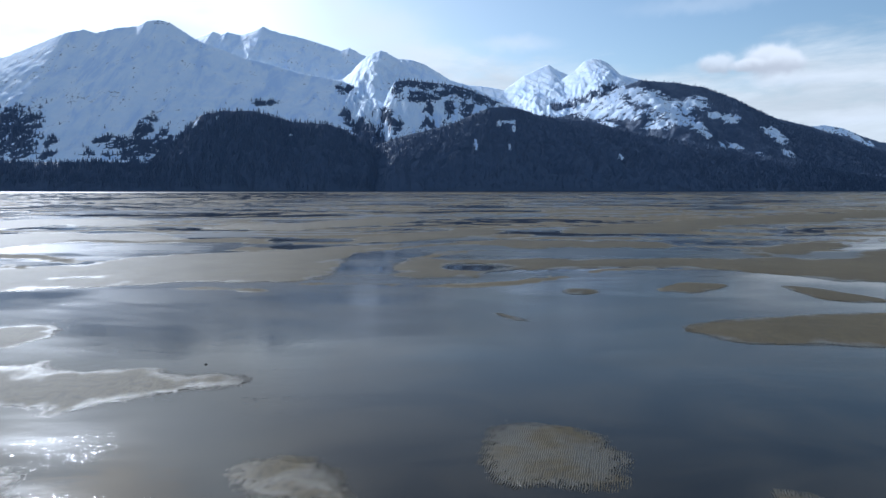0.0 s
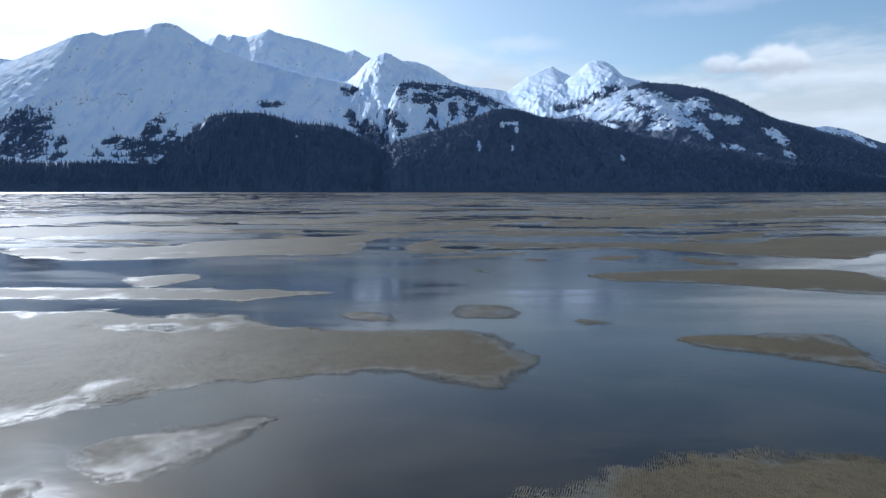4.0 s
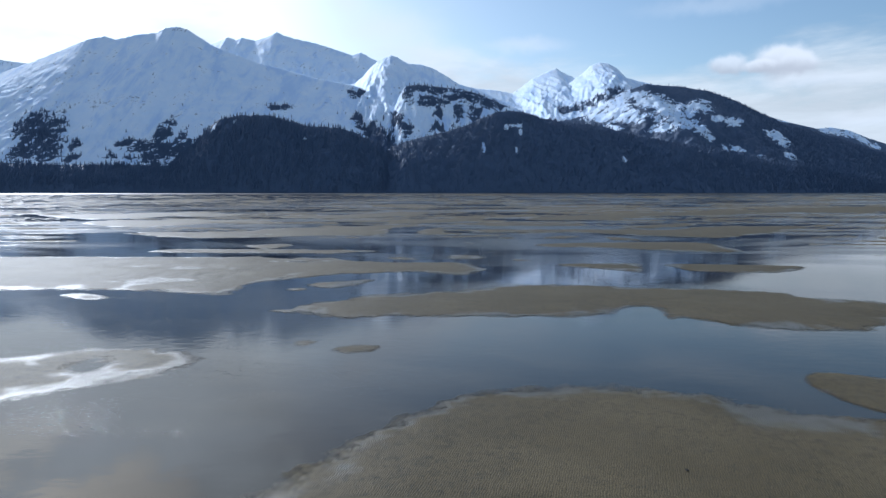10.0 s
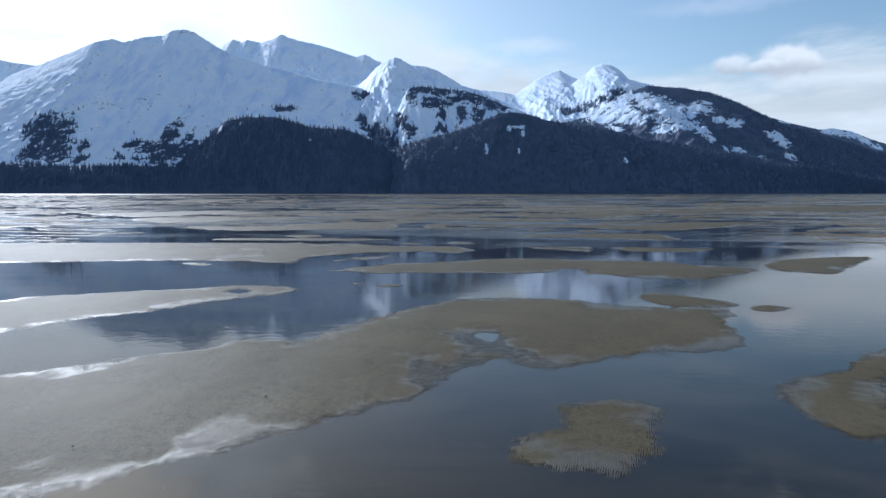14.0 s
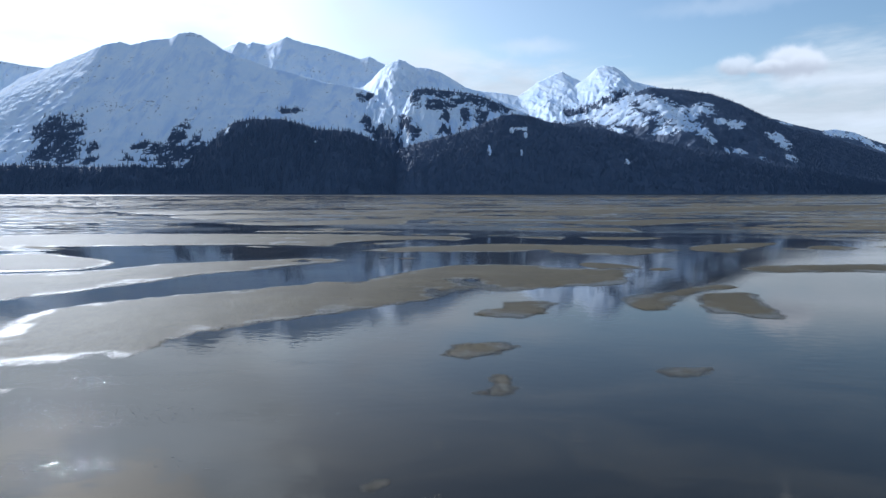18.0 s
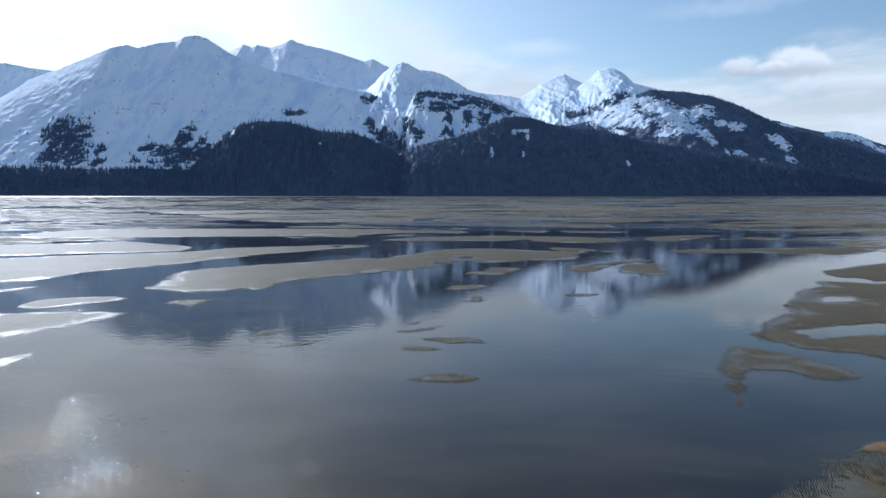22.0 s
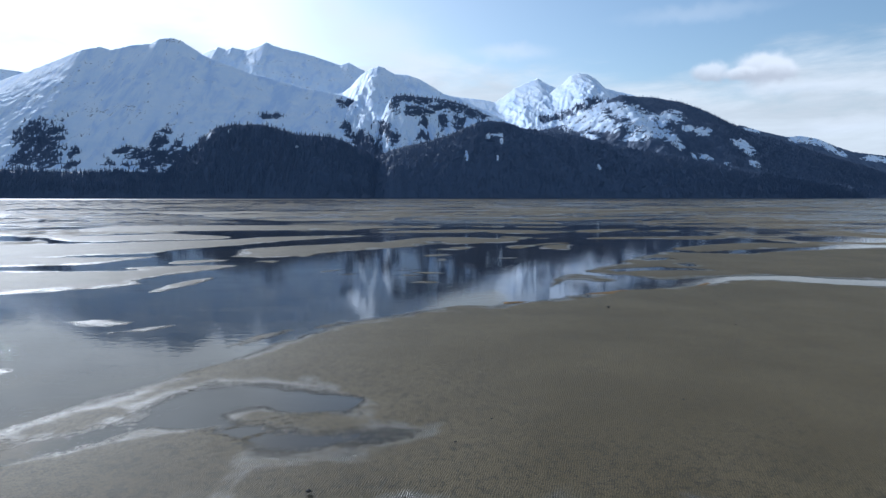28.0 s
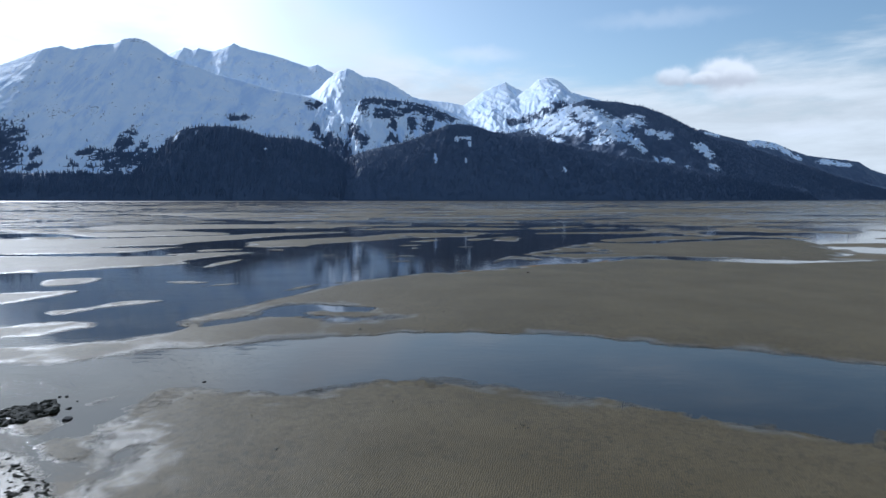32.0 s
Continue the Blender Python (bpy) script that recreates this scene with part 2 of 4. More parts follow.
def mountain_material(name):
    """Wind-packed snow with rock breaking through, dark forest floor where the cover map says so; blue shade and haze
    are mixed into the snow and floor colours.
    """
    m, gr, b, out = material(name)
    pos = gr.node("ShaderNodeNewGeometry").outputs["Position"]
    cover = gr.node("ShaderNodeAttribute", attribute_name="forest").outputs["Fac"]
    bare = gr.node("ShaderNodeAttribute", attribute_name="rock").outputs["Fac"]
    drift = gr.noise(pos, 0.012, 6.0, 0.62, 0.4)
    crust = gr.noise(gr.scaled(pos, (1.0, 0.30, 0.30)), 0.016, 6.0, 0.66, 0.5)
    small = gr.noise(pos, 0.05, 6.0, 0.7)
    # the blue in the snow and its crust is painted skylit shade and haze
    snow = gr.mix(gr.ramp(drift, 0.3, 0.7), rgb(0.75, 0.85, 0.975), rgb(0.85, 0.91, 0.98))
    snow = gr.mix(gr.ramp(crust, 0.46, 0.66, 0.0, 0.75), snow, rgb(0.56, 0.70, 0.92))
    stone = gr.mix(gr.ramp(small, 0.3, 0.7), rgb(0.040, 0.056, 0.090), rgb(0.085, 0.105, 0.150))
    shrub = gr.math("MULTIPLY", gr.noise(pos, 0.075, 5.0, 0.75, 0.3), gr.ramp(drift, 0.40, 0.60))
    bare = gr.math("ADD", bare, gr.ramp(shrub, 0.50, 0.62, 0.0, 0.58))
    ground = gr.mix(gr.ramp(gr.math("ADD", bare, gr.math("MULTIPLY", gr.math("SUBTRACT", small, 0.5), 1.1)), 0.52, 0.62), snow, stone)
    # forest floor lifted towards blue: distance haze put into its colour
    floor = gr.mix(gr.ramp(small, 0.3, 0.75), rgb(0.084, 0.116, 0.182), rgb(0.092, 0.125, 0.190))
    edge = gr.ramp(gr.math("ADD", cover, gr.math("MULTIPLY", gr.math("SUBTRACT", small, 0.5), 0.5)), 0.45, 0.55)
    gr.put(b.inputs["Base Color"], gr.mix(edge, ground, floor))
    b.inputs["Roughness"].default_value = 0.7
    b.inputs["Specular IOR Level"].default_value = 0.25
    gr.put(b.inputs["Normal"], gr.bump(gr.math("ADD", small, gr.math("MULTIPLY", drift, 1.5)), 6.0, 0.6))
    return m


def conifer_material():
    m, gr, b, out = material("hazed_spruce_needles")
    pos = gr.node("ShaderNodeNewGeometry")
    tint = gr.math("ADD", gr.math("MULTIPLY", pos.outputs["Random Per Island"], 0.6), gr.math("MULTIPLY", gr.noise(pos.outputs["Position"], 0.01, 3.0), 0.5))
    # needles paler and bluer than spruce, to stand for the haze of distance
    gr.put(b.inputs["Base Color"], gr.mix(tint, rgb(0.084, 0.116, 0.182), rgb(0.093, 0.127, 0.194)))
    b.inputs["Roughness"].default_value = 0.8
    b.inputs["Specular IOR Level"].default_value = 0.15
    return m


WATER = water_material()
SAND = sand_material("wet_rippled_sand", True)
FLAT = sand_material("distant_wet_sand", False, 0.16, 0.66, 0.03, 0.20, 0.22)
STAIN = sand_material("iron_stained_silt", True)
for n in STAIN.node_tree.nodes:
    if n.bl_idname == "ShaderNodeMix" and not n.inputs[6].is_linked:
        n.inputs[6].default_value, n.inputs[7].default_value = rgb(0.30, 0.15, 0.025), rgb(0.22, 0.13, 0.045)
MOUNTAIN = mountain_material("hazed_snow_rock_and_forest_floor")
HAZED_SPRUCE = conifer_material()


# ---- noise on arrays ----
_rng = np.random.RandomState(7)
_perm = np.concatenate([_rng.permutation(1024)] * 3)
_ang = _rng.rand(1024) * 2 * np.pi
_gx, _gy = np.cos(_ang), np.sin(_ang)


def perlin(x, y):
    xi, yi = np.floor(x).astype(int), np.floor(y).astype(int)
    xf, yf = x - xi, y - yi
    u, v = xf ** 3 * (xf * (xf * 6 - 15) + 10), yf ** 3 * (yf * (yf * 6 - 15) + 10)

    def corner(dx, dy):
        k = _perm[_perm[(xi + dx) % 1024] + (yi + dy) % 1024]
        return _gx[k] * (xf - dx) + _gy[k] * (yf - dy)

    a = corner(0, 0) * (1 - u) + corner(1, 0) * u
    b = corner(0, 1) * (1 - u) + corner(1, 1) * u
    return (a * (1 - v) + b * v) * 1.5


def fbm(x, y, octaves=4, gain=0.5):
    total, amp = 0, 1.0
    for i in range(octaves):
        total = total + amp * perlin(x * 2 ** i + 17.3 * i, y * 2 ** i - 9.1 * i)
        amp *= gain
    return total


def ridged(x, y, octaves=4):
    total, amp = 0, 1.0
    for i in range(octaves):
        total = total + amp * (1 - 2 * np.abs(perlin(x * 2 ** i + 5.7 * i, y * 2 ** i + 3.3 * i)))
        amp *= 0.5
    return total / 1.9


def grid_mesh(name, X, Y, Z, keep=None, smooth=True):
    """A mesh over a table of points; keep says which cells stay."""
    rows, cols = X.shape
    idx = np.arange(rows * cols).reshape(rows, cols)
    quads = np.stack([idx[:-1, :-1], idx[:-1, 1:], idx[1:, 1:], idx[1:, :-1]], -1)
    quads = quads[keep] if keep is not None else quads.reshape(-1, 4)
    used, flat = np.unique(quads, return_inverse=True)
    co = np.stack([X.ravel(), Y.ravel(), Z.ravel()], 1)[used]
    flat = flat.reshape(-1)
    me = bpy.data.meshes.new(name)
    me.vertices.add(len(co))
    me.vertices.foreach_set("co", co.ravel())
    me.loops.add(len(flat))
    me.loops.foreach_set("vertex_index", flat.astype(np.int32))
    me.polygons.add(len(quads))
    me.polygons.foreach_set("loop_start", np.arange(len(quads), dtype=np.int32) * 4)
    me.update(calc_edges=True)
    me.polygons.foreach_set("use_smooth", np.full(len(quads), smooth))
    return me, used


# ---- water and far flats ----
wx, wy = np.meshgrid(np.linspace(-3600, 3600, 37), np.linspace(-400, 2400, 29))
me, _ = grid_mesh("water", wx, wy, np.zeros_like(wx))
me.materials.append(WATER)
tagged(new("water", me), "calm shallow tidal water mirroring sky and mountains", "water", kind="structure")


def tidal_flat():
    """Braided banks and channels from the middle distance to the far shore, finer where they lie nearer."""
    depth = 1.0 / np.linspace(1 / 2330.0, 1 / 155.0, 300)
    Yc = depth[::-1] - 215.0
    Yc = np.concatenate([[-400], np.linspace(-380, -70, 60), Yc])
    s = np.linspace(-1, 1, 1101)
    Y, S = np.meshgrid(Yc, s, indexing="ij")
    X = S * (0.95 * np.maximum(Y + 260, 120) + 60)
    # depth is drawn out with distance, so that the banks keep their look towards the shore
    far = np.maximum(Y + 100, 0)
    deep = np.where(Y < -100, Y + 100, 60 * np.log1p(far / 60.0))
    side = X / (1 + far / 420.0)
    wx = side + 9 * fbm(X / 40, deep / 20, 2)
    wy = deep + 3.0 * fbm(X / 55 + 9, deep / 22 + 4, 2)
    # short crossing banks beside the way, long thin ones farther out
    out = np.clip((Y + 70) / 110, 0, 1)
    n = out * fbm(wx / 28 + 3, wy / 1.5, 5, 0.66) + (1 - out) * fbm(wx / 22 + 3, wy / 12, 3, 0.5) + 0.35 * fbm(wx / 110, wy / 22, 2)
    free = np.maximum(np.clip((Y - 60) / 150, 0, 1) ** 0.6,
                      np.clip((np.abs(X) - np.maximum(60, 0.6 * Y + 40)) / 25, 0, 1))
    z = np.clip(0.25 * (n - 0.07 - 0.53 * (1 - free)), -0.3, 0.16) - 0.35 * (free < 0.02)
    z = z - 0.4 * np.clip((Y + 90 * fbm(X / 300, Y / 400, 3) - 1420) / 60, 0, 1)
    me, _ = grid_mesh("ground", X, Y, z)
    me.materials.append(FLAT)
    tagged(new("ground", me), "wide tidal mudflat of wet grey-brown silt cut by channels", "mudflat", kind="structure")


tidal_flat()


# ---- sandbars ----
def smooth_outline(points, per=5):
    """A closed rounded line through the corners (Catmull-Rom)."""
    p = np.array(points, float)
    a, b, c, d = np.roll(p, 1, 0), p, np.roll(p, -1, 0), np.roll(p, -2, 0)
    t = np.linspace(0, 1, per, endpoint=False)[None, :, None]
    a, b, c, d = (q[:, None, :] for q in (a, b, c, d))
    return (0.5 * (2 * b + (c - a) * t + (2 * a - 5 * b + 4 * c - d) * t ** 2 + (3 * b - a - 3 * c + d) * t ** 3)).reshape(-1, 2)


def inside_distance(X, Y, line):
    """Distance to the closed line, positive inside."""
    best = np.full(X.shape, 1e9)
    odd = np.zeros(X.shape, bool)
    for (x0, y0), (x1, y1) in zip(line, np.roll(line, -1, 0)):
        ex, ey = x1 - x0, y1 - y0
        l2 = ex * ex + ey * ey + 1e-9
        t = np.clip(((X - x0) * ex + (Y - y0) * ey) / l2, 0, 1)
        best = np.minimum(best, (X - x0 - t * ex) ** 2 + (Y - y0 - t * ey) ** 2)
        if abs(ey) > 1e-9:
            cross = ((y0 > Y) != (y1 > Y)) & (X < ex * (Y - y0) / ey + x0)
            odd ^= cross
    return np.where(odd, 1, -1) * np.sqrt(best)


BAR_LOOK = {
    "large": (0.20, 4.2, 0.55, "long wet grey-brown sandbar with rippled margins, lying in shallow water"),
    "middle": (0.14, 2.2, 0.35, "low grey-brown sandbar with a smooth wet back in shallow water"),
    "small": (0.09, 0.9, 0.12, "small wet sandbank barely above the water"),
    "stain": (0.30, 1.2, 0.15, "orange iron-stained silt at the edge of a seep"),
    "ripple": (0.052, 0.6, 0.35, "patch of ripple crests just breaking the water surface"),
}


def sandbar(size, outline, pools=(), hollows=()):
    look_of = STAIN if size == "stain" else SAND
    top, run, ragged_by, label = BAR_LOOK[size]
    line = smooth_outline(outline)
    lo, hi = line.min(0) - 1.5, line.max(0) + 1.5
    area = (hi - lo).prod()
    far = max(0.0, lo[1] - 20.0)
    step = max(0.14, min(1.5, math.sqrt(area) / 190.0)) * (1 + far / 60)
    xs = np.arange(lo[0], hi[0] + step, step)
    ys = np.arange(lo[1], hi[1] + step, step)
    X, Y = np.meshgrid(xs, ys)
    d = inside_distance(X, Y, line)
    for pool in pools:
        d = np.minimum(d, -inside_distance(X, Y, smooth_outline(pool)))
    d = d + ragged_by * fbm(X / 1.7, Y / 1.7, 4, 0.6)
    d = d + 0.05 * far * fbm(X / 16, Y / 30, 4, 0.6)
    Z = top * (1 - np.exp(-np.maximum(d, 0) / run)) + (0.0 if size == "ripple" else 0.010) + 0.07 * np.clip(d, -1.2, 0)
    Z = Z + np.clip(d, 0, 1.5) / 1.5 * (0.25 * top) * fbm(X / 5.0, Y / 7.0, 3)
    # hollows: wet ground where only the crests of the ripples stand clear
    for x0, y0, rx, ry, turn, floor in hollows:
        c, w = math.cos(radians(turn)), math.sin(radians(turn))
        u, v = ((X - x0) * c + (Y - y0) * w) / rx, ((Y - y0) * c - (X - x0) * w) / ry
        near = np.clip(1.25 - np.hypot(u, v) + 0.35 * fbm(X / 2.2, Y / 2.2, 4, 0.6), 0, 1)
        near = near * near * (3 - 2 * near)
        Z = Z * (1 - near) + np.minimum(Z, floor) * near
    alive = (d > -0.9)
    keep = alive[:-1, :-1] | alive[1:, :-1] | alive[:-1, 1:] | alive[1:, 1:]
    bar = new("sandbar")
    bar.location = (float(line[:, 0].mean()), float(line[:, 1].mean()), 0)
    cell = 0.25 * (d[:-1, :-1] + d[1:, :-1] + d[:-1, 1:] + d[1:, 1:])
    rim = min(1.4, 0.3 * float(d.max()))
    for part_name, cells, words in (("crest", keep & (cell >= rim), "smooth damp back of silt"),
                                    ("margin", keep & (cell < rim), "thin wet rippled edge")):
        if cells.any():
            me, _ = grid_mesh(part_name, X - bar.location.x, Y - bar.location.y, Z, cells)
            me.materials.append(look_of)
            piece = tagged(new(part_name, me), words)
            piece.parent = bar
    return tagged(bar, label, "sandbar", group="sandbars on the tidal flat")


# ---- mountains ----
def spread(points, x):
    p = np.array(points, float)
    return np.interp(x, p[:, 0], p[:, 1])


def conifers(spots, heights, rng):
    """Many small spruces as one mesh: two stacked ragged cones each."""
    n = len(spots)
    k = 5
    ang = np.linspace(0, 2 * np.pi, k, endpoint=False)
    verts = np.zeros((n, 2 * (k + 1), 3))
    turn = rng.rand(n)[:, None] * 6.28
    wide = (0.15 + 0.07 * rng.rand(n)) * heights
    for tier, (z0, z1, w) in enumerate(((0.0, 0.72, 1.0), (0.38, 1.0, 0.66))):
        base = tier * (k + 1)
        rad = wide[:, None] * w * (0.75 + 0.5 * rng.rand(n, k))
        verts[:, base:base + k, 0] = rad * np.cos(ang + turn)
        verts[:, base:base + k, 1] = rad * np.sin(ang + turn)
        verts[:, base:base + k, 2] = z0 * heights[:, None] - 1.0 * (tier == 0)
        verts[:, base + k, 2] = z1 * heights
    verts += spots[:, None, :]
    tri = [(t * (k + 1) + i, t * (k + 1) + (i + 1) % k, t * (k + 1) + k) for t in range(2) for i in range(k)]
    faces = (np.array(tri)[None] + (np.arange(n) * 2 * (k + 1))[:, None, None]).reshape(-1)
    me = bpy.data.meshes.new("forest")
    me.vertices.add(verts.shape[0] * verts.shape[1])
    me.vertices.foreach_set("co", verts.ravel())
    me.loops.add(len(faces))
    me.loops.foreach_set("vertex_index", faces.astype(np.int32))
    me.polygons.add(len(faces) // 3)
    me.polygons.foreach_set("loop_start", np.arange(len(faces) // 3, dtype=np.int32) * 3)
    me.update(calc_edges=True)
    me.materials.append(HAZED_SPRUCE)
    return me


def mountain(name, label, ridge, y_ridge, y_base, lean, spur, woods, seed, rocky=0.25, tree=16.0, spacing=9.5, cols=420, rows=150, bend=0.0, lumps=9.0, hug=99.0, sway=0.35, lone=0.0, stands=(), clearings=()):
    """A ridge with a front slope of spurs and gullies and a back slope. ridge: (x, height) along the crest.
    woods(x, z, n): positive where forest stands, n being a noise."""
    rng = np.random.RandomState(seed)
    p = np.array(ridge, float)
    x = np.linspace(p[0, 0], p[-1, 0], cols)
    crest = spread(ridge, x)
    wide = x[-1] - x[0]
    crest = crest + np.minimum(crest, 120) * 0.020 * fbm(x / 28 + seed, x * 0 + seed, 3)
    v = np.concatenate([np.linspace(0, 1, rows), 1 + np.linspace(0.04, 1, 24)])
    V, X = np.meshgrid(v, x, indexing="ij")
    # the kinks of the crest die out down the slope
    span = max(3, int(cols * 0.10))
    kernel = np.hanning(span + 2)[1:-1]
    soft = np.convolve(np.pad(crest, span, mode="edge"), kernel / kernel.sum(), mode="same")[span:-span]
    hold = np.clip(V, 0, 1) ** 9 * (V <= 1) + (V > 1)
    top = soft[None, :] * (1 - hold) + crest[None, :] * hold
    yr = y_ridge + bend * fbm(x / (0.35 * wide) + 31 * seed, x * 0, 2)
    foot = np.maximum(y_base, yr - hug * crest)
    depth = yr - foot
    Y = np.where(V <= 1, foot + depth * V, yr + (V - 1) * 0.8 * np.maximum(top, 60))
    Z = np.where(V <= 1, top * np.clip(V, 0, 1) ** lean, top * (2 - V) ** 1.1)
    big, mid = wide / 7.0, wide / 19.0
    skew = X + sway * (Y - y_base) + 14 * fbm(X / 120, Y / 160 + seed, 3)
    cut = ridged(skew / min(big, 330) + seed, Y / 900 + seed, 4) * 0.8 + 0.2 * ridged((X - 0.3 * Y) / min(mid, 110) + seed, Y / 240, 3)
    room = np.sin(np.pi * np.clip(V, 0, 1)) ** 0.8 * (1 - 0.5 * np.clip(V, 0, 1) ** 4)
    rough = fbm(X / 45 + seed, Y / 45, 4, 0.55)
    runnels = ridged((X - 0.10 * Y) / 26 + seed, Y / 420, 3)
    Z = Z + room * top * (spur * (cut - 0.35)) + room * lumps * (rough + 0.22 * runnels)
    low_end = np.minimum(1, np.minimum(X - x[0], x[-1] - X) / (0.02 * wide))
    Z = np.where(V <= 0.001, -3, Z) * np.clip(low_end, 0.0, 1) - 1.0
    grow = fbm(X / 130 + 2 * seed, Y / 95 + seed, 5, 0.62)
    want = woods(X, Z, grow)
    edge = 1.15 * fbm(X / 34 + seed, (Y + Z) / 34, 5, 0.75)
    for x0, z0, rx, rz in stands:
        want = np.maximum(want, 0.8 - ((X - x0) / rx) ** 2 - ((Z - z0) / rz) ** 2 + edge)
    for x0, z0, rx, rz in clearings:
        want = np.minimum(want, ((X - x0) / rx) ** 2 + ((Z - z0) / rz) ** 2 - 1 - edge)
    cover = np.clip(want * 3 + 0.5, 0, 1)
    steep = np.abs(np.gradient(Z, axis=0)) / (np.abs(np.gradient(Y, axis=0)) + 1)
    bare = np.clip(rocky * (steep - 0.7) + 0.3 * rocky * ridged(X / 90, Y / 60 + seed, 4) * (Z / (p[:, 1].max() + 1)), 0, 1)
    ob = tagged(new(name), label, "mountain", group="mountains beyond the sea arm")
    me, used = grid_mesh("slope", X, Y, Z)
    for key, table in (("forest", cover), ("rock", bare)):
        layer = me.attributes.new(key, "FLOAT", "POINT")
        layer.data.foreach_set("value", table.ravel()[used].astype(np.float32))
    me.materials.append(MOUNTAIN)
    new("slope", me).parent = ob
    # trees on the covered ground of the front
    area = wide * float(np.mean(depth))
    n = int(area / (spacing * spacing))
    u, w = rng.rand(n), rng.rand(n)
    ci, ri = (u * (cols - 1)).astype(int), (w * (rows - 1)).astype(int)
    stands = cover[ri, ci] > 0.5 + 0.35 * (rng.rand(n) - 0.4)
    stands |= rng.rand(n) < lone * np.clip(1.3 - Z[ri, ci] / 300.0, 0, 1) * (grow[ri, ci] > 0.05)
    ci, ri = ci[stands], ri[stands]
    jx, jy = rng.rand(len(ci)), rng.rand(len(ci))
    c2, r2 = np.minimum(ci + 1, cols - 1), np.minimum(ri + 1, rows - 1)
    spots = np.stack([X[ri, ci] + (X[ri, c2] - X[ri, ci]) * jx, Y[ri, ci] + (Y[r2, ci] - Y[ri, ci]) * jy,
                      Z[ri, ci] + (Z[r2, ci] - Z[ri, ci]) * jy + (Z[ri, c2] - Z[ri, ci]) * jx], 1)
    if len(spots) and tree > 0:
        wood = tagged(new("forest", conifers(spots, tree * (0.55 + 0.7 * rng.rand(len(spots))), rng)),
                      "dark spruce forest climbing the flank", kind="stuff")
        wood.parent = ob
    return ob


mountain("snow_mountain", "broad snow-covered mountain massif with wooded foot", [(-3123, 347), (-2754, 400), (-2358, 481), (-2243, 542), (-2185, 580), (-2044, 627), (-1903, 680), (-1763, 735), (-1680, 751), (-1626, 735), (-1516, 758), (-1420, 766), (-1378, 789), (-1323, 794), (-1269, 778), (-1216, 744), (-1163, 709), (-1109, 683), (-1028, 656), (-947, 624), (-812, 592), (-676, 551), (-540, 527), (-472, 513), (-405, 481), (-323, 422), (-256, 341), (-106, 214)],
         3000, 2030, 1.16, 0.036, lambda X, Z, n: 1.2 * n - 0.75 - (Z - 90) / 160, 3, rocky=0.6, lumps=5.0, sway=0.08, lone=0.03, cols=620, rows=210, spacing=8.0, tree=15.0,
         stands=[(-1689, 274, 55, 60), (-1608, 225, 64, 88), (-1599, 164, 62, 51), (-1519, 172, 52, 40), (-1534, 232, 17, 35), (-1428, 178, 19, 23), (-1502, 135, 51, 22), (-1137, 226, 30, 65), (-1061, 216, 17, 29), (-1155, 173, 83, 23), (-1240, 190, 42, 14), (-1069, 158, 83, 40), (-1022, 181, 25, 29), (-752, 368, 53, 16), (-1400, 124, 30, 17), (-1114, 135, 51, 23), (-425, 468, 68, 26), (-323, 446, 69, 30), (-384, 311, 29, 47), (-322, 276, 34, 53), (-348, 255, 24, 32), (-421, 328, 20, 20)])
mountain("snow_mountain", "jagged white back ridge under the sky", [(-1890, 685), (-1607, 819), (-1467, 892), (-1415, 912), (-1362, 935), (-1312, 918), (-1277, 931), (-1192, 914), (-1122, 937), (-1063, 964), (-1019, 943), (-951, 923), (-866, 906), (-781, 883), (-679, 849), (-611, 826), (-553, 842), (-508, 815), (-457, 792), (-339, 648), (-202, 512)],
         3800, 2500, 1.12, 0.08, lambda X, Z, n: -1 + 0 * X, 5, rocky=0.5)
mountain("snow_mountain", "sunlit snow peak with rock ribs", [(-704, 486), (-585, 558), (-511, 563), (-466, 600), (-422, 649), (-377, 683), (-318, 709), (-289, 700), (-231, 666), (-172, 663), (-99, 642), (-26, 599), (33, 562), (121, 536), (298, 454), (475, 367)],
         3250, 2250, 1.0, 0.22, lambda X, Z, n: n - 0.6 - (Z - 330) / 160, 11, rocky=0.5)
mountain("snow_mountain", "distant sharp white summit", [(-69, 598), (77, 677), (186, 662), (296, 651), (387, 633), (441, 669), (513, 722), (585, 757), (668, 793), (712, 764), (785, 732), (876, 686), (1096, 578)],
         4050, 2700, 1.0, 0.13, lambda X, Z, n: -1 + 0 * X, 17, rocky=0.4, lumps=4.0)
mountain("snow_mountain", "white rounded summit with a bright sunlit shoulder", [(282, 465), (489, 533), (626, 601), (694, 645), (745, 685), (796, 719), (846, 769), (897, 786), (949, 779), (1001, 752), (1064, 694), (1140, 674), (1244, 650), (1452, 565)],
         3840, 2480, 0.95, 0.14, lambda X, Z, n: n - 0.7 - (Z - 420) / 150, 23, rocky=0.4, lumps=4.0,
         stands=[(634, 454, 80, 26), (743, 475, 38, 21), (825, 500, 62, 25), (892, 539, 63, 25)])
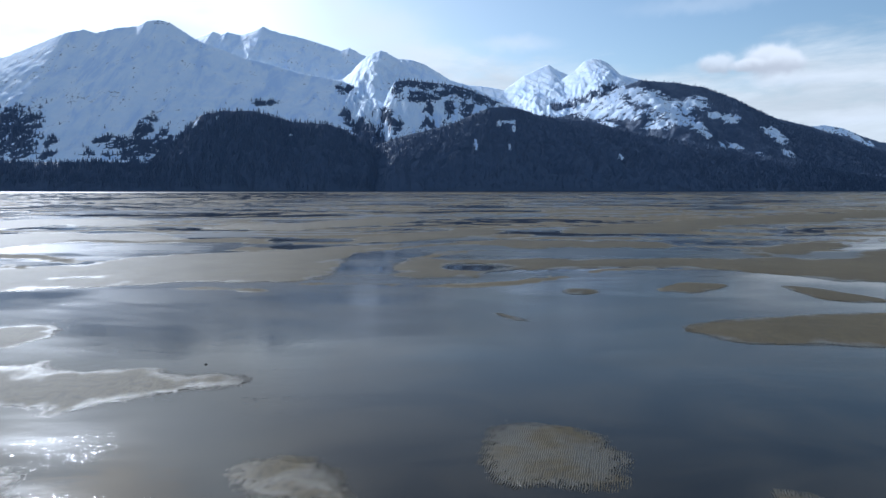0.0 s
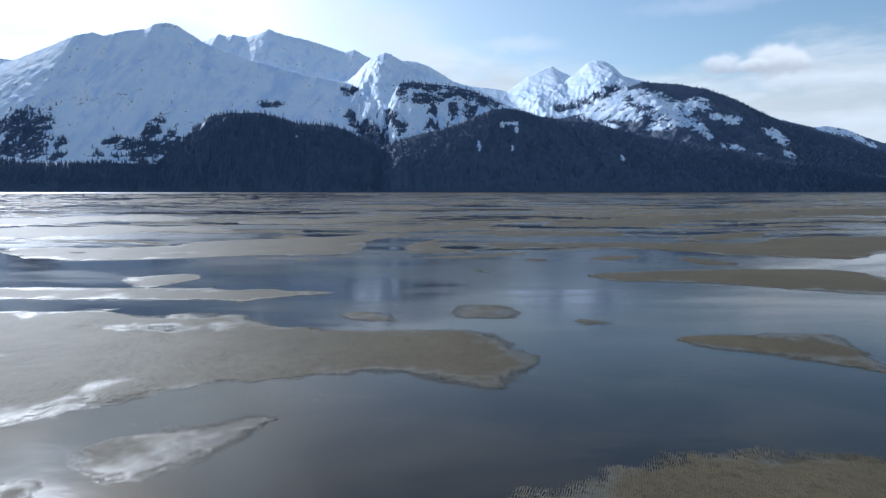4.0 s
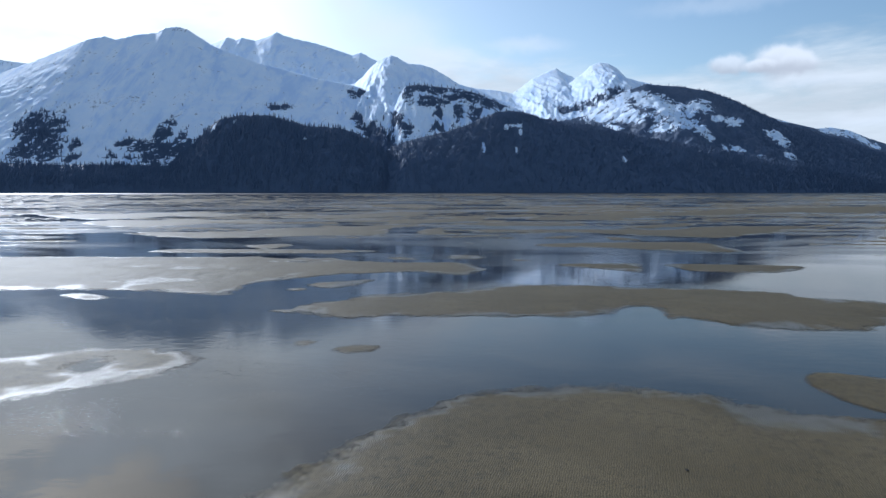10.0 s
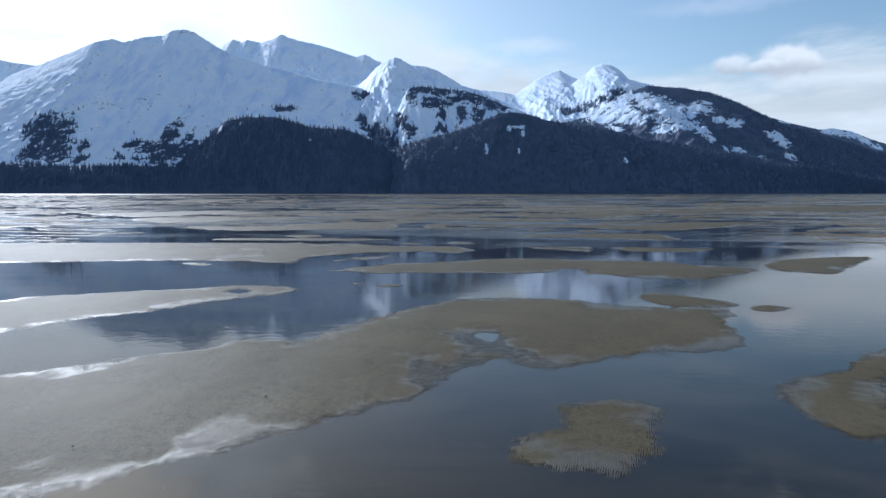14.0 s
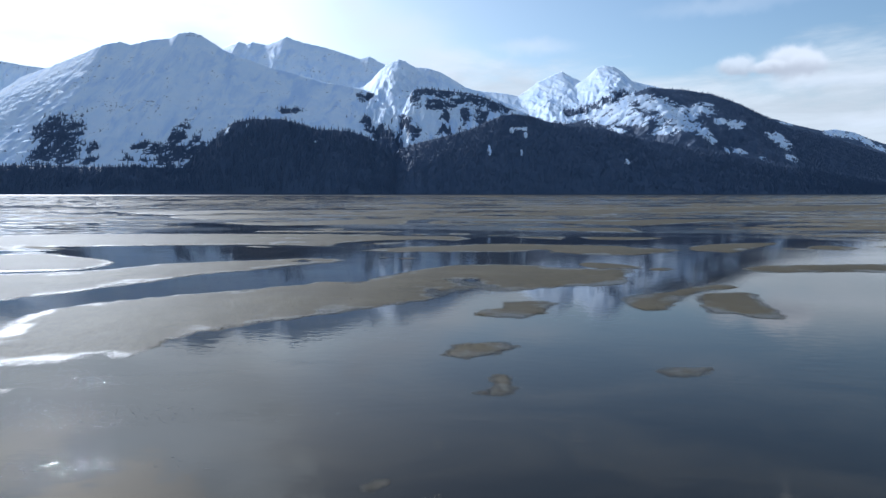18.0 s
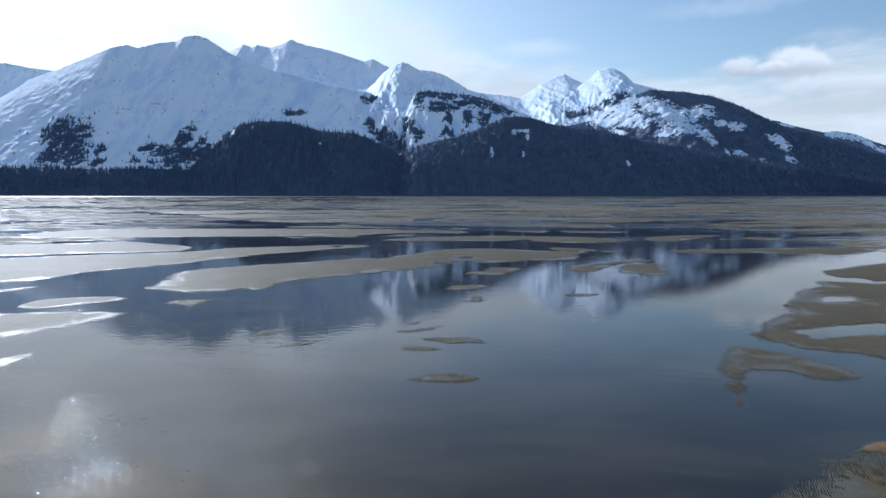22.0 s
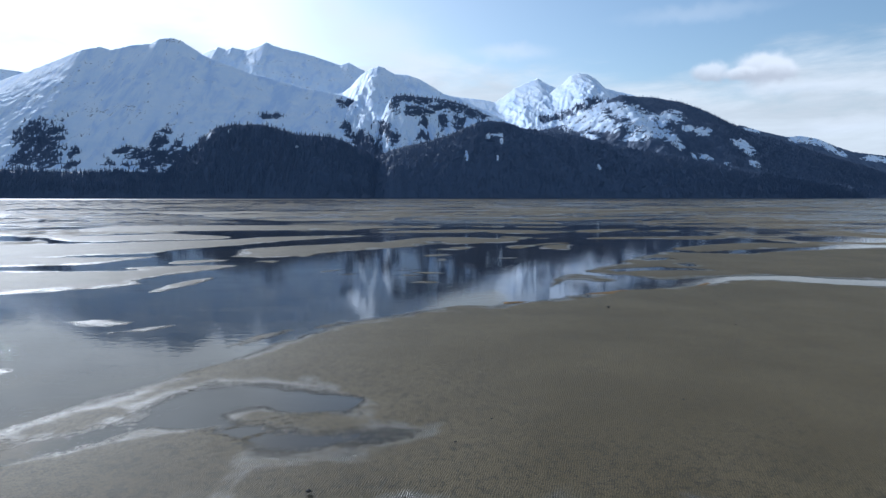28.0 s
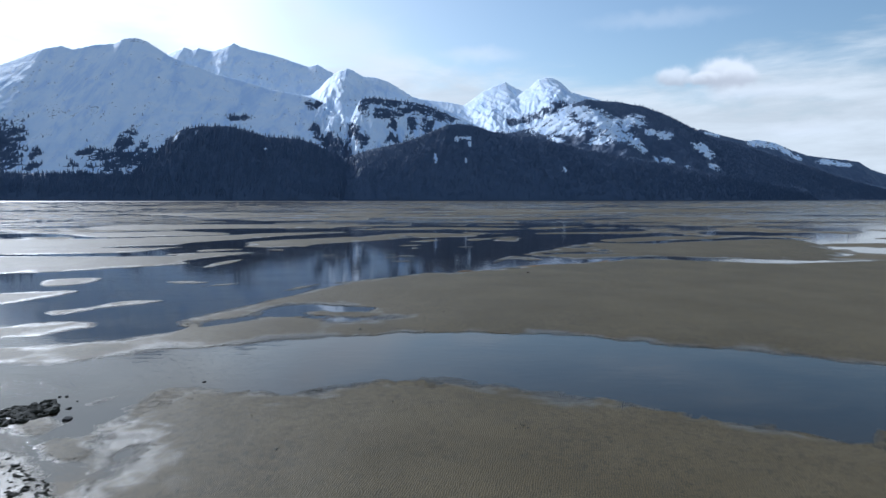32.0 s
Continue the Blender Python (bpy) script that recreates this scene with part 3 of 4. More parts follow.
mountain("wooded_mountain", "snowy shoulder with dark bands of spruce", [(-342, 236), (-267, 333), (-230, 418), (-205, 459), (-144, 468), (-46, 456), (40, 448), (126, 422), (200, 390), (249, 371), (347, 337), (495, 276), (644, 198)],
         2700, 2300, 1.0, 0.2, lambda X, Z, n: 0.9 * n - 0.7, 29, rocky=0.3, tree=14, spacing=7.5,
         stands=[(-155, 457, 62, 30), (-58, 447, 70, 27), (77, 419, 75, 33), (174, 386, 75, 34), (-92, 384, 78, 26), (3, 407, 49, 20), (27, 340, 19, 46), (94, 328, 29, 33), (-190, 412, 25, 20), (-234, 305, 34, 33), (-191, 260, 33, 35)])
mountain("wooded_mountain", "dark wooded ridge with snow patches near its top", [(212, 247), (418, 319), (521, 329), (624, 354), (700, 407), (776, 455), (885, 493), (929, 488), (1031, 482), (1160, 462), (1289, 419), (1394, 368), (1498, 324), (1602, 299), (1680, 278), (1810, 235), (1988, 181), (2176, 124), (2385, 68), (2592, 34)],
         2850, 2060, 0.95, 0.16, lambda X, Z, n: 1 + 0.4 * n, 37, hug=1.6, rocky=0.15, cols=520, rows=190, spacing=7.0, tree=9.0,
         clearings=[(649, 392, 79, 43), (726, 381, 56, 55), (676, 329, 76, 27), (867, 389, 75, 50), (913, 343, 84, 58), (916, 286, 81, 38), (1032, 359, 61, 26), (1094, 392, 38, 13), (984, 247, 34, 37), (1007, 213, 27, 15), (835, 253, 46, 16), (1145, 289, 47, 19), (1093, 302, 24, 16), (1317, 228, 51, 31), (1327, 202, 34, 25), (1302, 139, 30, 18), (1153, 115, 17, 28), (1086, 168, 22, 18), (1040, 149, 11, 29), (811, 434, 65, 24), (750, 324, 61, 30), (678, 273, 29, 16)])
mountain("wooded_mountain", "far low ridge with snow streaks along its crest", [(1941, 434), (2105, 503), (2273, 456), (2441, 420), (2525, 429), (2652, 409), (2781, 357), (2910, 317), (3081, 297), (3210, 285), (3297, 273), (3386, 220), (3509, 183), (3738, 113), (4091, 72)],
         4200, 3500, 1.0, 0.15, lambda X, Z, n: 1 + 0.3 * n, 41, hug=1.3, rocky=0.2, tree=0.0,
         clearings=[(2522, 401, 92, 28), (2644, 381, 84, 28), (2705, 338, 60, 28), (2762, 296, 45, 22), (3025, 267, 91, 22), (3142, 251, 68, 17), (2172, 460, 61, 22)])
mountain("snow_mountain", "pale snow ridge far behind the massif", [(-4338, 699), (-3747, 854), (-3415, 922), (-3251, 933), (-3090, 901), (-2928, 880), (-2688, 828), (-2369, 728)],
         4300, 3600, 1.0, 0.15, lambda X, Z, n: -1 + 0 * X, 43, rocky=0.25)
mountain("wooded_hill", "steep dark spruce-covered foothill", [(-1080, 45), (-1035, 107), (-971, 161), (-927, 201), (-895, 238), (-852, 268), (-779, 283), (-676, 284), (-614, 268), (-532, 244), (-408, 237), (-357, 221), (-306, 194), (-244, 164), (-203, 137), (-79, 86), (86, 34)],
         2240, 2010, 0.75, 0.12, lambda X, Z, n: 1 + 0.35 * n, 47, hug=1.3, tree=17, spacing=7.0,
         clearings=[(-792, 255, 10, 11), (-863, 235, 8, 17), (-522, 190, 8, 6)])
mountain("wooded_hill", "long dark forested foothill above the shore", [(-415, 35), (-309, 118), (-225, 167), (-163, 192), (-80, 212), (-17, 226), (65, 253), (127, 281), (168, 297), (210, 301), (272, 293), (334, 273), (416, 258), (540, 246), (685, 209), (830, 184), (1037, 147), (1244, 106), (1451, 65), (1658, 40)],
         2260, 2010, 0.75, 0.12, lambda X, Z, n: 1 + 0.4 * n, 53, hug=1.3, tree=12, spacing=7.0, cols=520,
         clearings=[(225, 240, 29, 8), (193, 227, 8, 11), (242, 214, 8, 11), (111, 156, 6, 16), (221, 149, 4, 11), (589, 115, 8, 8), (-240, 173, 13, 14)])
mountain("wooded_hill", "flat wooded shore below the snow slope", [(-2421, 99), (-2179, 107), (-1578, 107), (-1379, 99), (-1180, 100), (-982, 96), (-784, 73), (-548, 33)],
         2120, 2005, 0.7, 0.08, lambda X, Z, n: 1 + 0.4 * n, 59, hug=1.3, tree=15, spacing=7.0)

# ---- the traced banks, near ones first ----
sandbar("large", [(-71.7, 76.1), (-56.2, 78.7), (-52.6, 79.8), (-47.8, 82.7), (-45, 90.9), (-41.4, 94), (-34.6, 99), (-26.2, 101.7), (-18.1, 108.6), (-9.5, 111.8), (-8.3, 108.5), (-12.5, 95.3), (-13.4, 84.3), (-13.6, 76.6), (-13.8, 70.7), (-15.4, 66.4), (-23, 65.6), (-31.5, 64.5), (-38.8, 62), (-43.7, 61), (-55.6, 58.8)], [[(-43.1, 69.1), (-41.7, 70.9), (-39.1, 70.4), (-39.9, 67.8)]])
sandbar("large", [(-5.5, 84.3), (-2.8, 89), (1.3, 87.6), (13.5, 89.6), (37.9, 89.4), (48.4, 90.7), (53.6, 88.5), (59, 90.6), (73.6, 103.4), (99.8, 103.1), (62.2, 63.8), (47.5, 66.3), (43.6, 66.7), (40.2, 71.6), (35.3, 75.2), (29.5, 77.9), (15.1, 76.9), (6.6, 75.4), (4.2, 70.5), (1, 70.6), (-2.8, 69.7), (-4.6, 73)], [[(0.4, 81.1), (4.2, 82.3), (7.2, 78.7), (4.5, 75.4), (1.1, 77.1)]])
sandbar("large", [(23.2, 145.4), (30.4, 155.6), (50.1, 175), (85.8, 203.5), (132.4, 237.8), (202.2, 285.6), (316.9, 345.5), (195.5, 212.8), (151.6, 213.9), (113.8, 188.8), (77.8, 166.5), (53.2, 141.2), (40, 139.6), (26.7, 136.3)])
sandbar("large", [(-116.4, 130.4), (-98.2, 138.3), (-88.9, 143.5), (-63.8, 134.4), (-62.2, 123.8), (-68.6, 113.7), (-74.9, 105.2), (-89.9, 100.6)])
sandbar("large", [(-164.9, 185.2), (-137.8, 194.3), (-121.7, 212.3), (-98.6, 200.4), (-84.5, 174.9), (-102.1, 164.9), (-107.6, 151.6), (-128.5, 144.1)])
sandbar("large", [(-95, 18), (-30.9, 22.8), (-29.1, 23.7), (-25.6, 22), (-21.6, 20.3), (-21.1, 21.6), (-18.5, 22), (-14.5, 20.8), (-12.5, 18.1), (-9.2, 16.7), (-5.7, 16.1), (-2.3, 15.9), (2.1, 16.1), (4, 14.7), (5.3, 12.1), (6.1, 9.8), (6.1, 6.7), (4.5, 4.6), (3.8, 2.9), (2.8, 3), (1, 3.7), (-0.9, 5.1), (-2.7, 5.5), (-10.8, 3.6), (-14.2, 1.1), (-16.9, -1.7), (-19.4, -3.9), (-19.4, -6.4), (-19.6, -9.2), (-21, -11.6), (-38.4, -8.5), (-95, -14)], (), [(-30, -3, 9, 6, 20, 0.045), (-33, 9, 12, 2.6, -8, 0.04), (-19, 16.5, 6, 2.4, 0, 0.03)])
sandbar("large", [(-13.2, -19), (-11.6, -18.4), (-11, -17), (-10, -15.4), (-7.9, -14.3), (-6.7, -11.9), (-4.2, -10.7), (0.1, -9.3), (3.8, -7.9), (6.9, -6.2), (10.2, -4.6), (15.3, -4.6), (21.6, -6.4), (27.4, -7.2), (33.8, -9.3), (34.9, -12.2), (39.8, -13.9), (41.5, -17.7), (34.6, -23.9), (29.6, -26.5), (23.9, -25), (20.6, -21.7), (19.1, -22.5), (19.3, -19.1), (18.9, -16.9), (16.9, -17.9), (15, -20.1), (11.5, -21.5), (5.8, -21.4), (-1.9, -21.6), (-5.6, -22), (-6.5, -21.9), (-7.9, -21.7), (-10, -20.4), (-11.9, -19.9)])
sandbar("large", [(-112.9, -70.1), (-66.4, -58.1), (-59.9, -54.4), (-45.1, -48.4), (-40.2, -44.2), (-37.9, -39.6), (-34.6, -38.1), (-29.8, -35.8), (-24.5, -34.1), (-19.3, -31.6), (-12.9, -33.8), (-13.8, -37.6), (-18.5, -41.1), (-22.3, -46.1), (-25.1, -48.5), (-28.4, -52.2), (-29.9, -56.0), (-32.5, -60.7), (-34.9, -64.5), (-42.9, -74.7), (-43.7, -79.0), (-47.3, -83.4), (-80.4, -95.4)], [[(-19.6, -35.6), (-19, -34.3), (-17.6, -35.4), (-18.2, -36.7)]], [(-18.6, -35.4, 2.0, 2.4, 0, 0.03)])
sandbar("large", [(-28.5, -87.6), (-28.7, -85), (-30.3, -79.1), (-30.9, -74.8), (-30.1, -71.5), (-26.2, -67.7), (-14.7, -59.5), (-12.1, -57), (-10.9, -56.1), (-8.5, -56.2), (-6.4, -55.3), (-6.2, -53.6), (-4.8, -51.1), (-1.9, -46), (2.8, -40.5), (8.2, -38.8), (13.3, -39.7), (17.8, -42.5), (22.3, -43.8), (25.8, -43.7), (25.6, -47.4), (23.7, -50.6), (22.6, -56.2), (20.5, -58.2), (17, -59), (13.2, -60), (10.8, -61.6), (8.7, -62.8), (6.9, -61.7), (5.6, -61.1), (3.9, -62.3), (2.7, -64.3), (1.8, -66.5), (0.3, -68.6), (-2, -70.5), (-4, -72.4), (-14.1, -81.2), (-15.6, -85.7), (-16.6, -88.9), (-18, -87.7), (-19.9, -89.5), (-23.6, -90)], (), [(5.4, -54.6, 1.9, 2.6, 0, -0.01), (5.0, -57.5, 3.6, 7.5, 20, 0.022), (2.6, -63.5, 3.2, 6.0, 40, 0.02)])
sandbar("large", [(40.5, -44.1), (45, -39.9), (58.2, -37.4), (80, -35.3), (68.2, -48.2), (52.3, -46.3), (43, -47.3)])
sandbar("large", [(-89.5, -37.4), (-72.7, -29.7), (-65.8, -25.5), (-55, -30.4), (-45.2, -37.4), (-44.5, -45.8), (-50.7, -48.6), (-57.5, -50), (-72.6, -54.6)])
sandbar("large", [(25.5, -107.2), (27.5, -104.2), (30.0, -101.2), (32.5, -98.8), (32.9, -97.0), (35.6, -92.5), (40.0, -86.5), (43.6, -83.2), (45.9, -79.6), (51.7, -81.7), (59.9, -82.9), (69.5, -77.7), (97.5, -72.6), (76.6, -118.7), (58.5, -117.8), (52.5, -115.7), (49, -113.4), (42.4, -113.9), (35.8, -116.7), (31.7, -116.5), (28.9, -112.6), (26.9, -111.2), (25.3, -108.9)], [[(29.1, -106.5), (28.9, -108.6), (30.8, -108.2), (34.8, -107.2), (42, -107.0), (37.2, -103.7), (33.9, -104.4), (30.8, -105.5)], [(38.7, -92.4), (40.2, -90.8), (42.3, -90.4), (41.9, -92.3), (39.8, -93.6), (38.5, -93.4)], [(41.1, -100), (42.6, -99.1), (42.9, -100.9), (41.3, -102.3)]])
sandbar("large", [(-32.4, -175), (-22.3, -174.2), (-19.2, -173.3), (-15.8, -172.5), (-14, -171.1), (-12, -168.9), (-13.3, -167.1), (-13.4, -164.8), (-8.3, -155.2), (-6.3, -150.9), (-2.5, -143.2), (-0.4, -140.7), (2.3, -138.3), (5.3, -135.9), (7.3, -134.3), (10.4, -134.2), (13.3, -133.1), (16.5, -130.2), (21.4, -127), (25.5, -124.8), (29.8, -123.8), (35.9, -120.7), (40.9, -117), (46.3, -117.1), (49.8, -120.1), (55.5, -122), (71.8, -123.6), (170, -100), (230, -130), (190, -230), (95, -215), (25.6, -177.7), (24.3, -177.2), (22.2, -176.4), (20.1, -175.3), (18, -173.8), (15.6, -172.7), (12.7, -172.5), (9.9, -171.7), (6.9, -171.3), (3.9, -171.8), (1.1, -172.4), (-1.7, -172.7), (-4.3, -173.5), (-6.6, -174.7), (-8.9, -175.3), (-11, -176), (-13, -176.8), (-17.9, -179.2)], [[(-8.5, -163.6), (-7.4, -161.1), (-7, -159.4), (-5.5, -158.6), (-3.1, -159), (-0.6, -159.7), (1.8, -161), (0.9, -162.2), (-1.2, -162.2), (-3.2, -161.6), (-4.1, -162), (-4.3, -162.9), (-3.3, -163.8), (-1.4, -165.1), (0.5, -165.4), (2.6, -165), (4.1, -165), (3.3, -165.5), (1.6, -166.2), (0.3, -166.7), (-1.1, -166.6), (-2.4, -165.7), (-4.2, -164.6), (-6.1, -164.2), (-7.6, -164.2)], [(-11.8, -166.5), (-10.9, -165.9), (-8.6, -164.1), (-7.6, -165), (-8.1, -165.9), (-9.7, -167), (-10.9, -167.8)], [(10, -133.2), (10.7, -132.3), (12, -131.7), (13.2, -131.9), (13.4, -132.3), (12.6, -132.9), (11.1, -133.4)]])
sandbar("large", [(-8.2, -191.1), (-8.4, -188.8), (-8.5, -185.1), (-7.7, -184.1), (-4.6, -184.4), (-1.6, -185.4), (0.1, -184.7), (2.9, -183.4), (6, -183), (8.7, -183.7), (11.5, -185.4), (14, -186.9), (16.3, -188.5), (18.3, -190), (20.4, -191), (22, -192.4), (23.9, -193.6), (27.4, -195.6), (30, -250), (-12, -250), (-6.5, -196.1), (-6.6, -194.8)], (), [(-7.8, -185.9, 3.4, 4.5, 0, 0.030), (-4.6, -184.1, 4.0, 2.0, 0, 0.036)])
sandbar("large", [(-115, -106), (-41.8, -107.7), (-38.2, -104.1), (-33.4, -101.4), (-24.7, -100.5), (-23.2, -102.3), (-26.5, -108.7), (-29.3, -113.8), (-30.1, -116.7), (-30.6, -122.9), (-60, -136), (-115, -140)])
sandbar("large", [(-125, -84), (-55.7, -88.7), (-44.2, -88.7), (-40.7, -86.7), (-43.6, -95.6), (-47, -100.6), (-70, -104), (-125, -108)])
sandbar("middle", [(3.8, 115.2), (12.8, 121.4), (24, 122.6), (33.6, 117.3), (42.4, 112.3), (38.3, 103.8), (29.8, 103.9), (20.4, 104), (11.3, 107.2)])
sandbar("middle", [(53.9, 108.8), (64, 114.4), (71.7, 111.9), (61.6, 98.8), (54.6, 93), (49.2, 92.3), (45.3, 94.7)])
sandbar("middle", [(-62.7, 122.5), (-60.6, 132.7), (-49.3, 122.3), (-50.4, 114.7), (-58.3, 116)])
sandbar("middle", [(-64.1, 159.5), (-52.7, 174.3), (-33.1, 198.9), (-12.6, 218), (-4.3, 198.2), (-21.3, 163.4), (-38.7, 150.4), (-53.1, 152.7)])
sandbar("middle", [(-18.3, 123.2), (-8.2, 142.2), (9.2, 153.8), (15.3, 145.5), (6.7, 131.7), (-4.9, 121.7), (-11, 116.6)])
sandbar("middle", [(17.7, 45.2), (26.4, 48.2), (39.6, 50.5), (49.6, 49.1), (50.2, 40.2), (49.3, 31.9), (41.4, 30.9), (33.4, 35.5), (26, 38.9), (19, 40)])
sandbar("middle", [(-47.1, 30.2), (-43.8, 34.9), (-25.2, 34.7), (-23.5, 35.6), (-21, 33.6), (-18.3, 33.9), (-16, 34.2), (-14.5, 33), (-11.8, 33.1), (-10.1, 32.1), (-10.4, 30.9), (-12.9, 30), (-14.5, 29.2), (-16.3, 27.6), (-18.1, 26.8), (-20.4, 27.9), (-40, 28.4)])
sandbar("middle", [(-35.4, 41.2), (-32.1, 44.6), (-30, 45.1), (-27.6, 44.2), (-26.7, 41.1), (-27.3, 39.3), (-27.6, 38.2), (-29.8, 34.5)])
sandbar("middle", [(16.2, 13.6), (18.7, 14.5), (26.7, 15.2), (27.3, 13.2), (25.2, 5.9), (23.5, 6.9), (20.4, 9.2), (17.2, 11.2)])
sandbar("middle", [(30.6, 13.7), (33.6, 14.6), (40.6, 13.8), (48.1, 12), (42.6, 6), (35.1, 5.9), (32, 7), (30.9, 9.8)])
sandbar("middle", [(-13.2, -4.9), (-12.5, -3.5), (-10.1, -2.1), (-7.3, -1.1), (-6.5, -1.7), (-7.9, -5.1), (-9.7, -6.9), (-11.1, -7.2), (-12.3, -5.9)])
sandbar("middle", [(19.2, -66.8), (21.2, -64.2), (25.3, -62.2), (29.5, -58.2), (33.1, -57.5), (33, -59.7), (29, -61.9), (26.5, -64.1), (24.1, -67.9), (21.6, -72.1), (19.8, -72.5), (18.9, -70.2)])
sandbar("middle", [(27.5, -64.1), (30.1, -62.7), (33.1, -62.7), (31.8, -67.7), (30.4, -73.8), (29.8, -75.5), (27.9, -75.5), (26.4, -73.9), (24.9, -73), (25.4, -69)])
sandbar("middle", [(47.1, -9.2), (55.1, -3.2), (66.3, -1.4), (54.2, -15.6), (49.3, -21.2), (46.5, -20.2), (43.7, -17.5)])
sandbar("middle", [(20.3, -114.8), (21.5, -112.4), (22.7, -110.9), (23.9, -111.5), (25.7, -113.4), (26.4, -115.3), (26.6, -117.2), (25.6, -118.1), (23.7, -118.4), (23.1, -117.1), (21.5, -116.6), (20.6, -117.4), (19.3, -120.2), (18.0, -122.4), (18.5, -120.3), (19.4, -117.2)])
sandbar("middle", [(-32, -169.1), (-26.6, -167.4), (-24.9, -166), (-21.6, -165.5), (-19.7, -167.2), (-21.1, -169.8), (-21.9, -171.2), (-24.1, -171.4), (-29.5, -172.3)])
sandbar("middle", [(-48.7, -150), (-37.8, -149.5), (-34.9, -148.5), (-30.5, -148), (-30.8, -151.8), (-33.3, -156.7), (-40.1, -160.9)])
sandbar("middle", [(-26.5, -160.9), (-24.6, -159.3), (-23.3, -157.5), (-20.6, -155.6), (-19.2, -155), (-19.7, -156.6), (-21.9, -158.5), (-23.6, -160.7), (-25.1, -162.8)])
sandbar("middle", [(50.5, -71.2), (55.4, -67.5), (63.3, -61.9), (75, -58), (85, -66), (62, -76), (52.3, -80.0), (51.7, -78.0), (49.6, -76.1)])
sandbar("small", [(35, 63.3), (37.8, 62.2), (39.6, 57.2), (39, 54.9), (35.5, 55.7), (34.7, 58.8)])
sandbar("small", [(11.1, 60.6), (12.9, 62.3), (14.7, 60.6), (13.2, 58.6), (11.6, 58.6)])
sandbar("small", [(4.4, 49.5), (5.6, 48.4), (6.9, 46.9), (6.2, 46.1), (5, 47.1)])
sandbar("small", [(22.9, 63.4), (26.9, 66.1), (29.3, 64.1), (25.9, 60.8), (22.3, 60.2)])
sandbar("small", [(-14.5, -8.4), (-14.4, -7.3), (-13, -7.2), (-12.7, -8.3), (-13.6, -8.9)])
sandbar("small", [(-35.2, -11.7), (-33.5, -10.6), (-30.1, -12.9), (-30.6, -14.3), (-32.9, -13.6)])
sandbar("small", [(20.6, -38), (22.8, -36.3), (26.7, -38.8), (28.3, -42.3), (24.8, -43.7), (21.3, -42.4)])
sandbar("small", [(28.2, -44.2), (30.3, -42.3), (32.1, -43.6), (29.7, -45.4)])
sandbar("small", [(65.9, -12.3), (71.9, -7), (75.1, -12.2), (69.4, -17)])
sandbar("small", [(-38.5, -140.7), (-38.2, -138.1), (-33.2, -137.3), (-32.7, -142.5), (-35.9, -144.6)])
sandbar("small", [(-23.8, -158.2), (-22.1, -155.2), (-18.8, -155.4), (-20.6, -157.5)])
sandbar("small", [(-24.5, -125.9), (-24.7, -120.5), (-22.2, -114.2), (-21.9, -119.7), (-23.8, -125.6)])
sandbar("small", [(-24.6, -125), (-24.5, -121.7), (-24.3, -118), (-22.1, -114.3), (-21.7, -117.2), (-23.2, -121.7), (-23.3, -126)])
sandbar("small", [(-34.5, -98.1), (-34.3, -94.5), (-29.4, -92.8), (-26.9, -94.4), (-29.1, -96.6), (-32, -99.1)])
sandbar("small", [(-10, -191.6), (-9.7, -190.9), (-8.7, -190.6), (-8.2, -189.9), (-7.8, -191.7), (-7.4, -192.9), (-7.8, -193.2), (-8.4, -193.3), (-9.2, -192.8)])
sandbar("small", [(-10.8, -186.6), (-10.4, -185.7), (-9.8, -185.2), (-10, -185.8), (-10.4, -186.6)])
sandbar("small", [(-6.8, -196.4), (-6.7, -195.6), (-6.5, -194.7), (-5.8, -195.7), (-5.8, -197)])
sandbar("ripple", [(-7.6, 20.9), (-7.4, 22.3), (-6.5, 22.6), (-4.7, 22.5), (-3.7, 21.5), (-2.9, 20.1), (-3.1, 18.9), (-5.5, 18.9), (-6.5, 19.5)])
sandbar("ripple", [(1.4, 23.5), (2, 25.5), (3.1, 26.2), (5.2, 25.7), (6.5, 24.3), (7, 23), (6.9, 21.1), (5.9, 19.8), (3.6, 19.8), (1.8, 20.2), (1.3, 21.5)])
sandbar("ripple", [(10.4, 19.6), (11.7, 20.1), (13.4, 18.6), (12, 17.5), (10.8, 18)])
sandbar("ripple", [(-8.6, -29.9), (-7.8, -29.3), (-6.6, -29.5), (-7.1, -30.7), (-8, -30.7)])
sandbar("ripple", [(-5.2, -32.3), (-5.1, -30.8), (-3.5, -30.5), (-2.5, -30.8), (-2.9, -32.3), (-4.2, -32.9)])
sandbar("ripple", [(5, -74), (5.6, -72.6), (6.8, -72), (7.7, -70.7), (7.8, -68.8), (9.6, -67.8), (11.5, -67.6), (12.8, -68.8), (12.2, -70.9), (10.9, -73.9), (9.2, -76.1), (7.9, -75.9), (6.3, -75.7), (5.3, -75)])
sandbar("ripple", [(2.8, -87.3), (3.6, -85.3), (4.9, -84), (7.1, -83.8), (7.6, -85), (6.2, -87), (4.2, -87.7)])
sandbar("ripple", [(4.8, -94.5), (5.7, -93.8), (6.9, -93.2), (6.3, -94), (5.4, -94.6)])
sandbar("ripple", [(-22.5, -96.2), (-21.7, -94.6), (-18.9, -94.5), (-18.9, -96.7), (-18.9, -98.2), (-20.7, -96.8)])
sandbar("ripple", [(-10.2, -108.8), (-9.9, -107.4), (-8.9, -106.6), (-7.4, -105.3), (-7.3, -106.5), (-8.2, -108), (-9.2, -109)])
